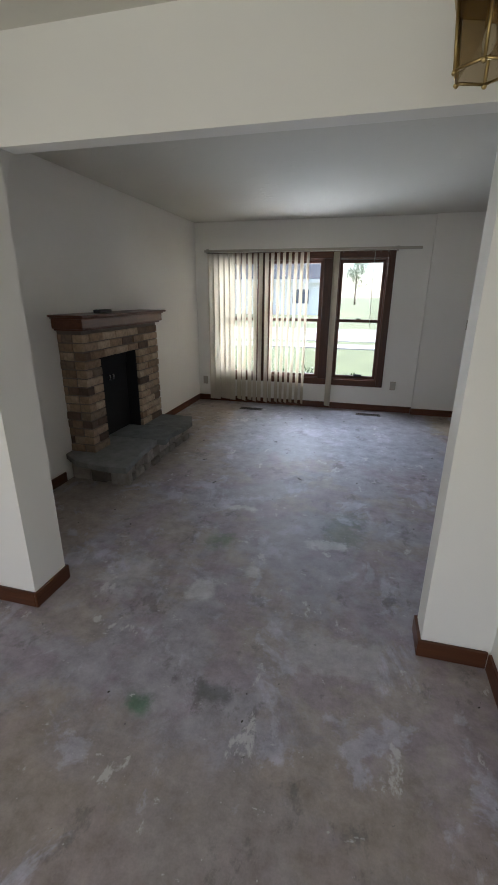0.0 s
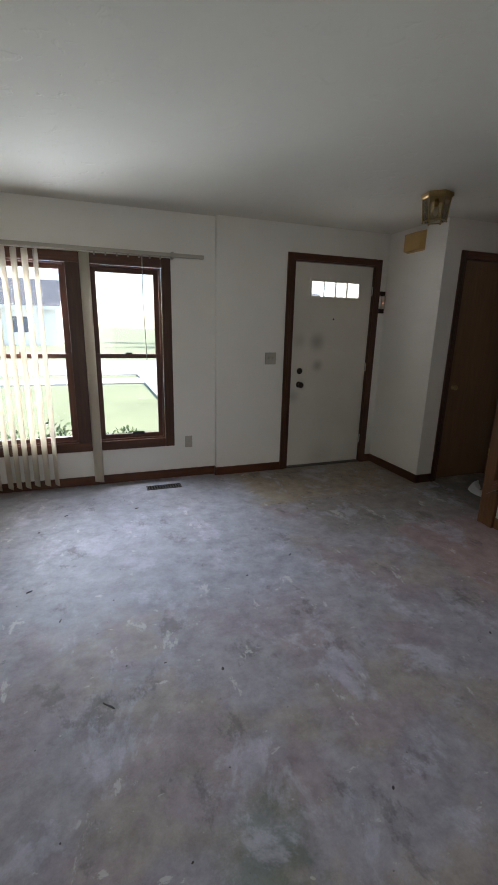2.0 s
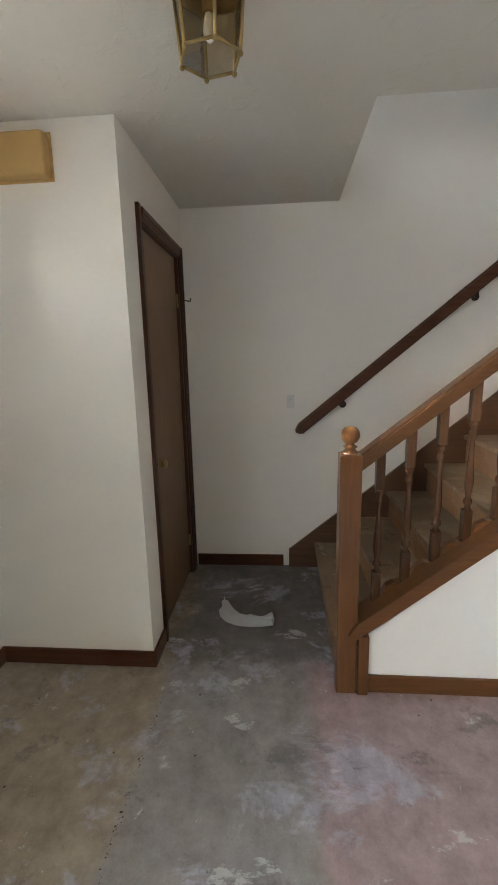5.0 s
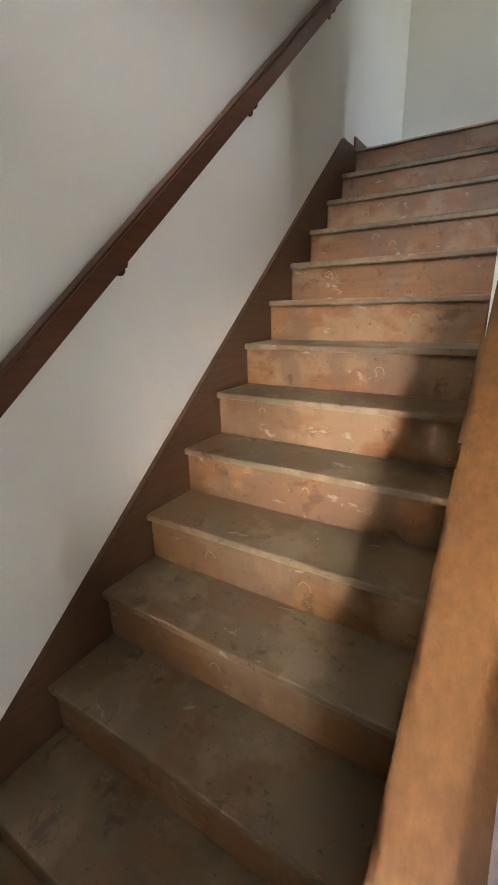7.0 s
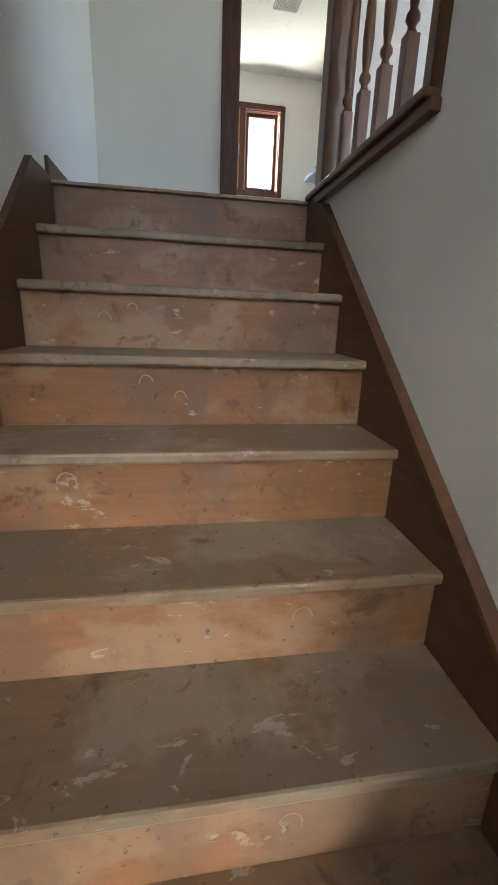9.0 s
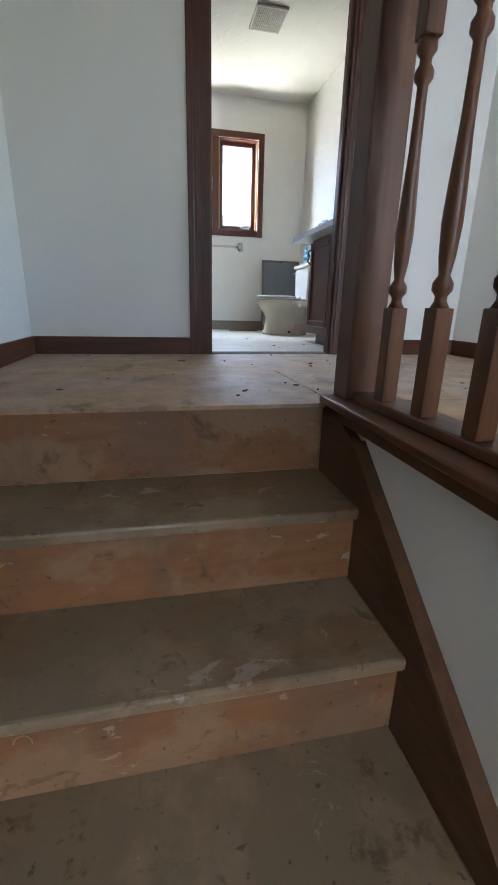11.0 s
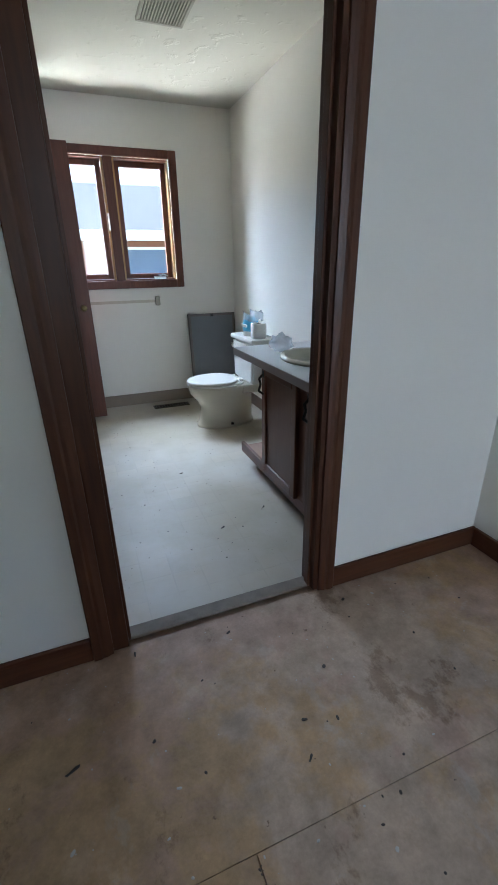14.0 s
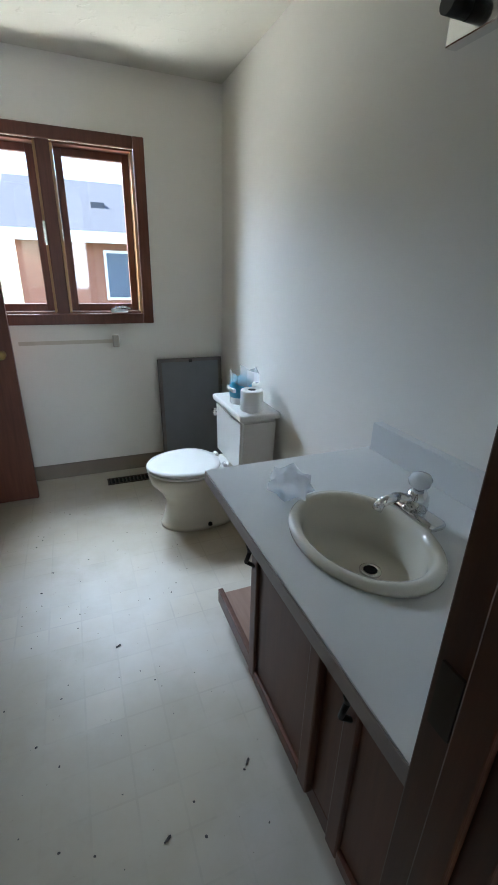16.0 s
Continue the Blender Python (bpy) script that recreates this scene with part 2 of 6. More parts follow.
def glass_sheet(name, tint=(1, 1, 1), gloss=1.0):
    m, n, l, b = shader(name)
    n.remove(b)
    t, g, mx, fr = (n.new("ShaderNodeBsdfTransparent"), n.new("ShaderNodeBsdfGlossy"), n.new("ShaderNodeMixShader"),
                    n.new("ShaderNodeFresnel"))
    t.inputs["Color"].default_value = (*tint, 1)
    g.inputs["Roughness"].default_value = 0.03
    fr.inputs["IOR"].default_value = 1.45
    l.new(fr.outputs["Fac"], mx.inputs["Fac"])
    l.new(t.outputs["BSDF"], mx.inputs[1])
    l.new(g.outputs["BSDF"], mx.inputs[2])
    l.new(mx.outputs["Shader"], n["Material Output"].inputs["Surface"])
    return m


def fabric(name, colour, through=0.6, clear=0.0):
    """Thin cloth vanes that let some daylight through."""
    m, n, l, b = shader(name)
    f = noise_tex(n, l, 14, 4, 0.6, (1, 1, 0.2))
    c = mixc(n, l, f.outputs["Fac"], tuple(x * 0.82 for x in colour), colour)
    d, t, mx = n.new("ShaderNodeBsdfDiffuse"), n.new("ShaderNodeBsdfTranslucent"), n.new("ShaderNodeMixShader")
    l.new(c, d.inputs["Color"])
    l.new(c, t.inputs["Color"])
    mx.inputs["Fac"].default_value = through
    l.new(d.outputs["BSDF"], mx.inputs[1])
    l.new(t.outputs["BSDF"], mx.inputs[2])
    last = mx
    if clear:
        last, tr = n.new("ShaderNodeMixShader"), n.new("ShaderNodeBsdfTransparent")
        last.inputs["Fac"].default_value = clear
        l.new(mx.outputs["Shader"], last.inputs[1])
        l.new(tr.outputs["BSDF"], last.inputs[2])
    l.new(last.outputs["Shader"], n["Material Output"].inputs["Surface"])
    n.remove(b)
    return m


WALL = plain("wall_paint", (0.82, 0.79, 0.725), 0.75, vary=0.06, scale=1.3, fine=160, bumps=0.12)
CEIL = textured_ceiling("ceiling_paint", (0.70, 0.67, 0.585))
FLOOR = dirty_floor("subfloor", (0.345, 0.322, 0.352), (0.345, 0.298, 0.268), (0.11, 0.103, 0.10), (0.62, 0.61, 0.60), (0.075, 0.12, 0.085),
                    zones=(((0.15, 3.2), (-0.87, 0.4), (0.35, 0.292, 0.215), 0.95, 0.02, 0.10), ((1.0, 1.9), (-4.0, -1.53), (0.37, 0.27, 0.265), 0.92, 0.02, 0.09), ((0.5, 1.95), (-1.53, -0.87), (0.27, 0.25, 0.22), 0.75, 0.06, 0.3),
                           # the bluish zone by the front window: sky light put into the floor colour
                           # the zone from x 1.9, between closet and stair foot, is much darker
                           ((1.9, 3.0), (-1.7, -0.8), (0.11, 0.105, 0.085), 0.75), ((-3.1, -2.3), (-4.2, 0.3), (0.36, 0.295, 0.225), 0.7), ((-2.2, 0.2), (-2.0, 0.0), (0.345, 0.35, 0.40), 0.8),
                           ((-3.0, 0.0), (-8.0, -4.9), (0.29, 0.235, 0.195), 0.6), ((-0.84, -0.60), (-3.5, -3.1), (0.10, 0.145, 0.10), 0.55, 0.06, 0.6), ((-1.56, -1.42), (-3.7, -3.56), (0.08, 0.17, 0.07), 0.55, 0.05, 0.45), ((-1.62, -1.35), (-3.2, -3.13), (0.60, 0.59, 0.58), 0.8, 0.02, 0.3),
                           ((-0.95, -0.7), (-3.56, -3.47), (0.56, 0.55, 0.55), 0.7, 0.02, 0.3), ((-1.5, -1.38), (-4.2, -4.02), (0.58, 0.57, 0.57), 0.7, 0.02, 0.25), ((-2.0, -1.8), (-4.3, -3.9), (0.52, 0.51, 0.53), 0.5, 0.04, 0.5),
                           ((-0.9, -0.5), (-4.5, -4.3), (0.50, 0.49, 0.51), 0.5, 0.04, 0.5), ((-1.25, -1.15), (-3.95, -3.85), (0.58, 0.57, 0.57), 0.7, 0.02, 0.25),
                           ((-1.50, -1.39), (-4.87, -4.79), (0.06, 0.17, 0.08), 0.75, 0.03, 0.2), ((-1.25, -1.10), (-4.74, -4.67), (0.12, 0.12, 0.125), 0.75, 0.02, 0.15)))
PLY = dirty_floor("plywood", (0.43, 0.312, 0.225), (0.42, 0.265, 0.13), (0.13, 0.075, 0.04), (0.46, 0.42, 0.37), None, 0.35)
VINYL = vinyl("vinyl_floor")
TRIM = wood("dark_trim", (0.035, 0.012, 0.006), (0.12, 0.043, 0.017), "z", 0.37)
TRIM_X = wood("dark_trim_x", (0.05, 0.017, 0.008), (0.17, 0.06, 0.024), "x", 0.37)
TRIM_Y = wood("dark_trim_y", (0.05, 0.017, 0.008), (0.17, 0.06, 0.024), "y", 0.37)
OAK = wood("stained_newel", (0.085, 0.034, 0.011), (0.21, 0.09, 0.03), "z", 0.3, 9)
BALUSTER = wood("dark_baluster", (0.04, 0.018, 0.008), (0.125, 0.056, 0.024), "z", 0.22, 9)
GUARD = wood("guard_wood", (0.075, 0.03, 0.012), (0.20, 0.08, 0.034), "z", 0.3, 9)
GUARD_Y = wood("guard_wood_y", (0.075, 0.03, 0.012), (0.20, 0.08, 0.034), "y", 0.3, 9)
OAK_Y = wood("stained_rail", (0.085, 0.034, 0.011), (0.21, 0.09, 0.03), "y", 0.3, 9)
TREAD = worn_boards("tread_wood", (0.22, 0.135, 0.07), (0.31, 0.235, 0.15), (0.195, 0.152, 0.092), 0.8)
RISER = worn_boards("riser_wood", (0.25, 0.116, 0.044), (0.31, 0.195, 0.105), (0.17, 0.10, 0.058), 0.65)
SKIRT = wood("skirt_wood", (0.07, 0.033, 0.016), (0.17, 0.085, 0.042), "y", 0.42)
CLOSET = wood("closet_door_wood", (0.155, 0.085, 0.04), (0.27, 0.155, 0.08), "z", 0.42)
SASHWOOD = wood("sash_wood", (0.085, 0.03, 0.018), (0.19, 0.072, 0.042), "z", 0.4)
# bright orange tone: sunlight on the bathroom window jambs, put into the wood colour
SUNLIT_PINE = wood("sunlit_pine_jamb", (0.36, 0.2, 0.08), (0.55, 0.34, 0.15), "z", 0.4)
DOORPAINT = plain("door_paint", (0.66, 0.62, 0.54), 0.45, vary=0.1, scale=2.2)


def smudges(m, spots):
    """Grey hand marks: (x, y, z, radius, strength)."""
    n, l = m.node_tree.nodes, m.node_tree.links
    b = n["Principled BSDF"]
    c = b.inputs["Base Color"].links[0].from_socket
    for x, y, z, r, k in spots:
        tc, d, mr = n.new("ShaderNodeTexCoord"), n.new("ShaderNodeVectorMath"), n.new("ShaderNodeMapRange")
        d.operation = "DISTANCE"
        d.inputs[1].default_value = (x, y, z)
        l.new(tc.outputs["Object"], d.inputs[0])
        mr.interpolation_type = "SMOOTHSTEP"
        mr.inputs["From Min"].default_value, mr.inputs["From Max"].default_value = 0.0, r
        mr.inputs["To Min"].default_value, mr.inputs["To Max"].default_value = k, 0.0
        l.new(d.outputs["Value"], mr.inputs["Value"])
        c = mixc(n, l, mr.outputs["Result"], c, (0.24, 0.21, 0.17))
    l.new(c, b.inputs["Base Color"])


smudges(DOORPAINT, ((1.08, 0.02, 1.34, 0.13, 0.6), (1.10, 0.02, 1.10, 0.09, 0.6), (0.88, 0.02, 1.35, 0.12, 0.3), (0.84, 0.02, 0.78, 0.10, 0.35), (1.2, 0.02, 0.1, 0.25, 0.25)))
WHITE = plain("white_enamel", (0.74, 0.73, 0.69), 0.18, vary=0.04, bumps=0.0)
BONE = plain("bone_enamel", (0.70, 0.655, 0.545), 0.15, vary=0.05, bumps=0.0)
LAMINATE = plain("laminate", (0.66, 0.66, 0.64), 0.3, vary=0.07, scale=4)
CABINET = wood("cabinet_wood", (0.08, 0.03, 0.017), (0.165, 0.068, 0.038), "z", 0.38)
EDGE = plain("counter_edge", (0.25, 0.20, 0.18), 0.4)
BRASS = plain("brass", (0.40, 0.29, 0.12), 0.3, 1.0, vary=0.25, scale=30)
CHROME = plain("chrome", (0.8, 0.8, 0.8), 0.1, 1.0, vary=0.08, bumps=0.0)
BLACK = plain("black_metal", (0.018, 0.017, 0.016), 0.45, 0.2)
# near-black for firebox and dark fittings, and for shade painted into small hollows
NEAR_BLACK = plain("near_black", (0.006, 0.006, 0.006), 0.9)
BRONZE = plain("bronze_metal", (0.05, 0.035, 0.025), 0.35, 0.8)
GREY_METAL = plain("grey_metal", (0.17, 0.175, 0.18), 0.5, 0.3, vary=0.12)
STRIP = plain("worn_strip", (0.20, 0.165, 0.13), 0.65, 0.0, vary=0.45, scale=18)
ALU = plain("aluminium", (0.17, 0.15, 0.13), 0.6, 0.4, vary=0.35, scale=14)
BEIGE = plain("beige_plastic", (0.42, 0.38, 0.31), 0.45)
YELLOWED = plain("yellowed_plastic", (0.56, 0.36, 0.13), 0.6, vary=0.12)
PAPER = plain("tissue_paper", (0.8, 0.8, 0.78), 0.9, vary=0.04)
BLUE = plain("blue_wrap", (0.10, 0.42, 0.62), 0.35)
RAG = plain("white_cloth", (0.86, 0.86, 0.86), 0.9)
CHIP = plain("plaster_chip", (0.50, 0.48, 0.45), 0.9, vary=0.15)
DUST = plain("debris", (0.06, 0.05, 0.045), 0.9)
STONE = varied("hearth_stone", [(0.0, (0.15, 0.125, 0.10)), (0.5, (0.27, 0.24, 0.195)), (1.0, (0.38, 0.34, 0.29))], 0.85, 14)
BRICK = varied("fire_brick", [(0.0, (0.08, 0.055, 0.04)), (0.22, (0.24, 0.155, 0.095)), (0.5, (0.42, 0.30, 0.195)), (0.8, (0.50, 0.38, 0.26)), (1.0, (0.13, 0.085, 0.06))], 0.9, 26)
HEARTH_TOP = varied("hearth_slab", [(0.0, (0.15, 0.155, 0.148)), (1.0, (0.205, 0.205, 0.19))], 0.7, 9)
MORTAR = plain("mortar", (0.16, 0.13, 0.105), 0.95)
GLASS = glass_sheet("window_glass")
LAMPGLASS = glass_sheet("lamp_glass", (0.66, 0.58, 0.43))
ACRYLIC = plain("clear_acrylic", (0.78, 0.8, 0.82), 0.08, vary=0.05, bumps=0.0)
PLASTIC = fabric("clear_plastic", (0.85, 0.87, 0.9), 0.45, 0.6)
VANE = fabric("blind_cloth", (0.76, 0.69, 0.57), 0.1)
GRASS = plain("grass", (0.145, 0.165, 0.085), 0.95, vary=0.35, scale=0.9, fine=30)
CONCRETE = plain("concrete", (0.33, 0.32, 0.30), 0.9, vary=0.15)
LEAF = varied("leaf", [(0.0, (0.04, 0.075, 0.02)), (1.0, (0.09, 0.13, 0.04))], 0.7)
BARK = plain("bark", (0.09, 0.07, 0.05), 0.95, vary=0.3)
FARBRICK = plain("far_brick", (0.26, 0.115, 0.075), 0.9, vary=0.2)
SHINGLE = plain("shingle", (0.055, 0.06, 0.07), 0.9, vary=0.2)
FARWHITE = plain("far_trim", (0.72, 0.72, 0.7), 0.6)
DARKPANE = plain("dark_pane", (0.09, 0.115, 0.16), 0.08)

# ---- building helpers ----
def box(bm, x0, x1, y0, y1, z0, z1, bevel=0.0):
    g = bmesh.ops.create_cube(bm, size=1.0)
    vs = g["verts"]
    bmesh.ops.scale(bm, vec=(abs(x1 - x0), abs(y1 - y0), abs(z1 - z0)), verts=vs)
    bmesh.ops.translate(bm, vec=((x0 + x1) / 2, (y0 + y1) / 2, (z0 + z1) / 2), verts=vs)
    if bevel:
        es = list({e for v in vs for e in v.link_edges})
        bmesh.ops.bevel(bm, geom=es, offset=bevel, segments=2, profile=0.5, affect="EDGES")
    return bm


def boxes(*specs, bevel=0.0):
    bm = bmesh.new()
    for s in specs:
        box(bm, *s, bevel=bevel)
    return bm


def prism(bm, pts, axis, a, b):
    """A polygon pulled along an axis from a to b; pts are given in the two other axes, in order."""
    def at(p, v):
        return {"x": (v, p[0], p[1]), "y": (p[0], v, p[1]), "z": (p[0], p[1], v)}[axis]
    lo, hi = [bm.verts.new(at(p, a)) for p in pts], [bm.verts.new(at(p, b)) for p in pts]
    k = len(pts)
    fs = [bm.faces.new(lo), bm.faces.new(hi[::-1])]
    fs += [bm.faces.new((lo[i], hi[i], hi[(i + 1) % k], lo[(i + 1) % k])) for i in range(k)]
    bmesh.ops.recalc_face_normals(bm, faces=fs)
    return bm


def lathe(bm, profile, cx, cy, segs=16, z=0.0, sx=1.0, sy=1.0):
    """Turned about the vertical; profile: (radius, height) from the bottom up."""
    rings = []
    for r, h in profile:
        rings.append([bm.verts.new((cx + sx * r * math.cos(i * math.tau / segs), cy + sy * r * math.sin(i * math.tau / segs), z + h)) for i in range(segs)])
    for a, b in zip(rings, rings[1:]):
        for i in range(segs):
            f = bm.faces.new((a[i], a[(i + 1) % segs], b[(i + 1) % segs], b[i]))
            f.smooth = True
    bm.faces.new(rings[0][::-1])
    bm.faces.new(rings[-1])
    return bm


def rod(bm, a, b, r, segs=10):
    a, b = Vector(a), Vector(b)
    q = (b - a).to_track_quat("Z", "Y").to_matrix()
    n0 = [[bm.verts.new(p + q @ Vector((r * math.cos(i * math.tau / segs), r * math.sin(i * math.tau / segs), 0))) for i in range(segs)] for p in (a, b)]
    for i in range(segs):
        bm.faces.new((n0[0][i], n0[0][(i + 1) % segs], n0[1][(i + 1) % segs], n0[1][i])).smooth = True
    bm.faces.new(n0[0][::-1])
    bm.faces.new(n0[1])
    return bm


def tube(bm, pts, r, segs=8):
    for a, b in zip(pts, pts[1:]):
        rod(bm, a, b, r, segs)
    for p in pts[1:-1]:
        bmesh.ops.create_icosphere(bm, subdivisions=1, radius=r, matrix=Matrix.Translation(p))
    return bm


def mesh_of(name, bm, material, smooth=False):
    me = bpy.data.meshes.new(name)
    if smooth:
        for f in bm.faces:
            f.smooth = True
    bm.to_mesh(me)
    bm.free()
    me.materials.append(material)
    return me


def part(name, bm, material, parent, label="", smooth=False):
    ob = new(name, mesh_of(name, bm, material, smooth))
    ob.parent = parent
    if parent is not None:
        ob.matrix_parent_inverse = parent.matrix_world.inverted()
    if label:
        ob["label"] = label
    return ob


def thing(name, label, category, at=(0, 0, 0), group=""):
    ob = new(name)
    ob.location = at
    ob.empty_display_size = 0.05
    bpy.context.view_layer.update()
    return tagged(ob, label, category, group)


def solid(name, bm, material, label, category, group="", kind="", smooth=False):
    return tagged(part(name, bm, material, None, "", smooth), label, category, group, kind)


def setting(name, bm, material, label="", category=""):
    return tagged(part(name, bm, material, None), label or name.replace("_", " "), category or name.split("_")[0], kind="structure")

# ---- the place: ground floor ----
H, Z, T = 2.42, 2.69, 4.93          # lower ceiling, upper floor, upper ceiling
XL, XS, XC, YC = -3.05, 2.915, 1.85, -0.78   # left wall, stair wall, closet side and front
YO, YB = -4.20, -8.0                # wall with the wide opening, end of the dining room
RISE, RUN, N1 = Z / 14, 0.2415, -1.64
SLOPE = RISE / RUN

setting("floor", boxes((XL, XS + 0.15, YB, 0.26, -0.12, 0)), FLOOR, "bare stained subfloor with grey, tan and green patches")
w = [(XL, -2.87, 0.06, 0.26, 0, H), (-0.41, 0, 0.06, 0.26, 0, H), (-2.87, -0.41, 0.06, 0.26, 0, 0.33), (-2.87, -0.41, 0.06, 0.26, 2.03, H),
     (0, 0.76, 0, 0.26, 0, H), (1.71, XS, 0, 0.26, 0, H), (0.76, 1.71, 0, 0.26, 2.12, H)]
setting("wall_front", boxes(*w), WALL, "off-white painted wall with smudges")
setting("wall_left", boxes((XL - 0.15, XL, YB, 0.26, 0, H)), WALL, "off-white painted wall behind the fireplace")
setting("wall_divider", boxes((XL, -2.2, YO - 0.26, YO - 0.03, 0, H), (-0.35, 1.74, YO - 0.08, YO + 0.06, 0, H), (-2.2, -0.35, YO - 0.03, YO + 0.06, 2.06, H)), WALL,
        "off-white wall with a wide cased opening")
setting("wall_dining_side", boxes((-0.07, 0.05, YB, YO - 0.08, 0, H)), WALL)
setting("wall_dining_back", boxes((XL, -2.7, YB - 0.15, YB, 0, H), (-0.5, 3.05, YB - 0.15, YB, 0, H), (-2.7, -0.5, YB - 0.15, YB, 2.05, H)), WALL)
setting("wall_closet", boxes((XC, XC + 0.11, YC, 0, 0, H), (XC + 0.11, 2.09, YC, YC + 0.11, 0, H), (2.80, XS, YC, YC + 0.11, 0, H), (2.09, 2.80, YC, YC + 0.11, 2.12, H)), WALL,
        "off-white closet corner")
setting("wall_stair", boxes((XS, XS + 0.15, -9.0, 0.26, 0, T)), WALL, "off-white stairwell wall")
bm = bmesh.new()
prism(bm, [(-1.74, 0), (-4.80, 0), (-4.80, 2.67), (-2.92, 2.67), (-2.92, 0.192 + SLOPE * 1.28), (-1.74, 0.24)], "x", 1.745, 1.862)
setting("wall_under_stair", bm, WALL, "white wall under the stair")
setting("wall_well", boxes((1.745, 1.862, -3.90, 0.11, 2.67, T)), WALL, "off-white wall between the stairwell and the upper hall", "wall")
setting("ceiling", boxes((XL, 1.856, YB, 0.26, H, 2.56), (1.856, XS, -1.775, 0.26, H, 2.56), (1.856, XS, -9.0, -4.84, H, 2.56)), CEIL, "textured off-white ceiling")
# ---- the place: upper floor ----
setting("floor_upper", boxes((XL, 1.80, -9.0, 0.26, 2.56, Z - 0.012), (1.80, XS, -1.775, 0.26, 2.56, Z - 0.012), (1.80, XS, -6.03, -4.84, 2.56, Z - 0.012),
                             (1.80, XS, -9.0, -6.03, 2.56, Z - 0.012)), PLY, "bare upper subfloor")
setting("floor_bath", boxes((0.67, XS, -8.70, -6.08, Z - 0.012, Z)), VINYL, "cream sheet vinyl floor, worn and gritty")
setting("wall_bath", boxes((2.10, XS, -6.12, -6.03, Z, T), (0.45, 1.355, -6.12, -6.03, Z, T), (1.355, 2.10, -6.12, -6.03, Z + 2.06, T)), WALL, "off-white hall wall with the bathroom doorway")
setting("wall_bath_back", boxes((0.45, 1.18, -8.85, -8.70, Z, T), (2.12, XS, -8.85, -8.70, Z, T), (1.18, 2.12, -8.85, -8.70, Z, 3.70), (1.18, 2.12, -8.85, -8.70, 4.60, T)), WALL)
setting("wall_bath_side", boxes((0.53, 0.70, -8.70, -6.12, Z, T)), WALL, "pale bathroom wall beside the vanity")
setting("partition_bath", boxes((2.13, XS, -7.55, -7.43, Z, T)), WALL)
setting("wall_hall_side", boxes((0.45, 0.594, -6.03, -5.72, Z, T), (0.45, 0.594, -4.90, 0.26, Z, T), (0.45, 0.594, -5.72, -4.90, Z + 2.05, T)), WALL)
# the opening over the stair is unseen, added to let the stair's fill lamp in
setting("wall_hall_front", boxes((XL, 0.75, 0.11, 0.26, Z, T), (1.60, 2.05, 0.11, 0.26, Z, T), (2.75, XS, 0.11, 0.26, Z, T), *((a, b, 0.11, 0.26, lo, hi) for a, b in ((0.75, 1.60), (2.05, 2.75)) for lo, hi in ((Z, Z + 0.80), (Z + 1.95, T)))), WALL)
setting("wall_bedroom", boxes((XL - 0.15, XL, -3.6, 0.26, Z, T), (XL - 0.15, XL, -9.0, -6.2, Z, T), (XL - 0.15, XL, -6.2, -3.6, Z, Z + 0.7), (XL - 0.15, XL, -6.2, -3.6, Z + 2.0, T),
                              (XL, 0.45, -9.0, -8.85, Z, T)), WALL)
setting("ceiling_upper", boxes((XL - 0.15, XS + 0.15, -9.0, 0.26, T, T + 0.12)), CEIL, "off-white upper ceiling")


def board(name, x0, x1, y0, y1, z0, z1, m, bev=0.004):
    return setting(name, boxes((x0, x1, y0, y1, z0, z1), bevel=bev), m, "dark brown stained wooden " + name.split("_")[0], name.split("_")[0])


bh = 0.085
for x0, x1, y0, y1, m in ((XL, 0.0, 0.046, 0.06, TRIM_X), (0.0, 0.70, -0.014, 0.0, TRIM_X), (-0.014, 0.0, -0.014, 0.046, TRIM_Y), (1.765, XC, -0.014, 0.0, TRIM_X),
                       (XC - 0.014, XC, YC - 0.014, -0.014, TRIM_Y), (XC, 2.03, YC - 0.014, YC, TRIM_X), (XS - 0.014, XS, -1.42, YC - 0.014, TRIM_Y),
                       (XL, XL + 0.014, -1.68, 0.046, TRIM_Y), (XL, XL + 0.014, YO, -3.1, TRIM_Y), (XL, XL + 0.014, YB, YO - 0.26, TRIM_Y),
                       (XL + 0.014, -2.2, YO - 0.274, YO - 0.26, TRIM_X), (-2.2, -2.186, YO - 0.274, YO - 0.016, TRIM_Y), (XL + 0.014, -2.2, YO - 0.03, YO - 0.016, TRIM_X),
                       (-0.364, -0.084, YO - 0.094, YO - 0.08, TRIM_X), (-0.364, -0.35, YO - 0.08, YO + 0.074, TRIM_Y), (-0.35, 1.731, YO + 0.06, YO + 0.074, TRIM_X),
                       (-0.084, -0.07, YB, YO - 0.094, TRIM_Y), (1.731, 1.745, YO + 0.074, -1.79, OAK_Y)):
    board("baseboard", x0, x1, y0, y1, 0, bh, m)
for x0, x1, y0, y1, m in ((2.15, XS, -6.03, -6.016, TRIM_X), (0.594, 1.30, -6.03, -6.016, TRIM_X), (0.594, 0.608, -6.016, -5.76, TRIM_Y), (XS - 0.014, XS, -6.016, -4.80, TRIM_Y)):
    board("baseboard", x0, x1, y0, y1, Z, Z + bh, m)
VINYLBASE = plain("vinyl_base", (0.24, 0.19, 0.14), 0.5)
for x0, x1, y0, y1 in ((0.67, XS, -8.70, -8.694), (2.124, 2.13, -7.55, -7.43), (2.124, XS, -7.43, -7.424), (0.70, 0.706, -8.69, -7.1)):
    setting("baseboard", boxes((x0, x1, y0, y1, Z, Z + 0.10), bevel=0.002), VINYLBASE, "brown vinyl cove base", "baseboard")


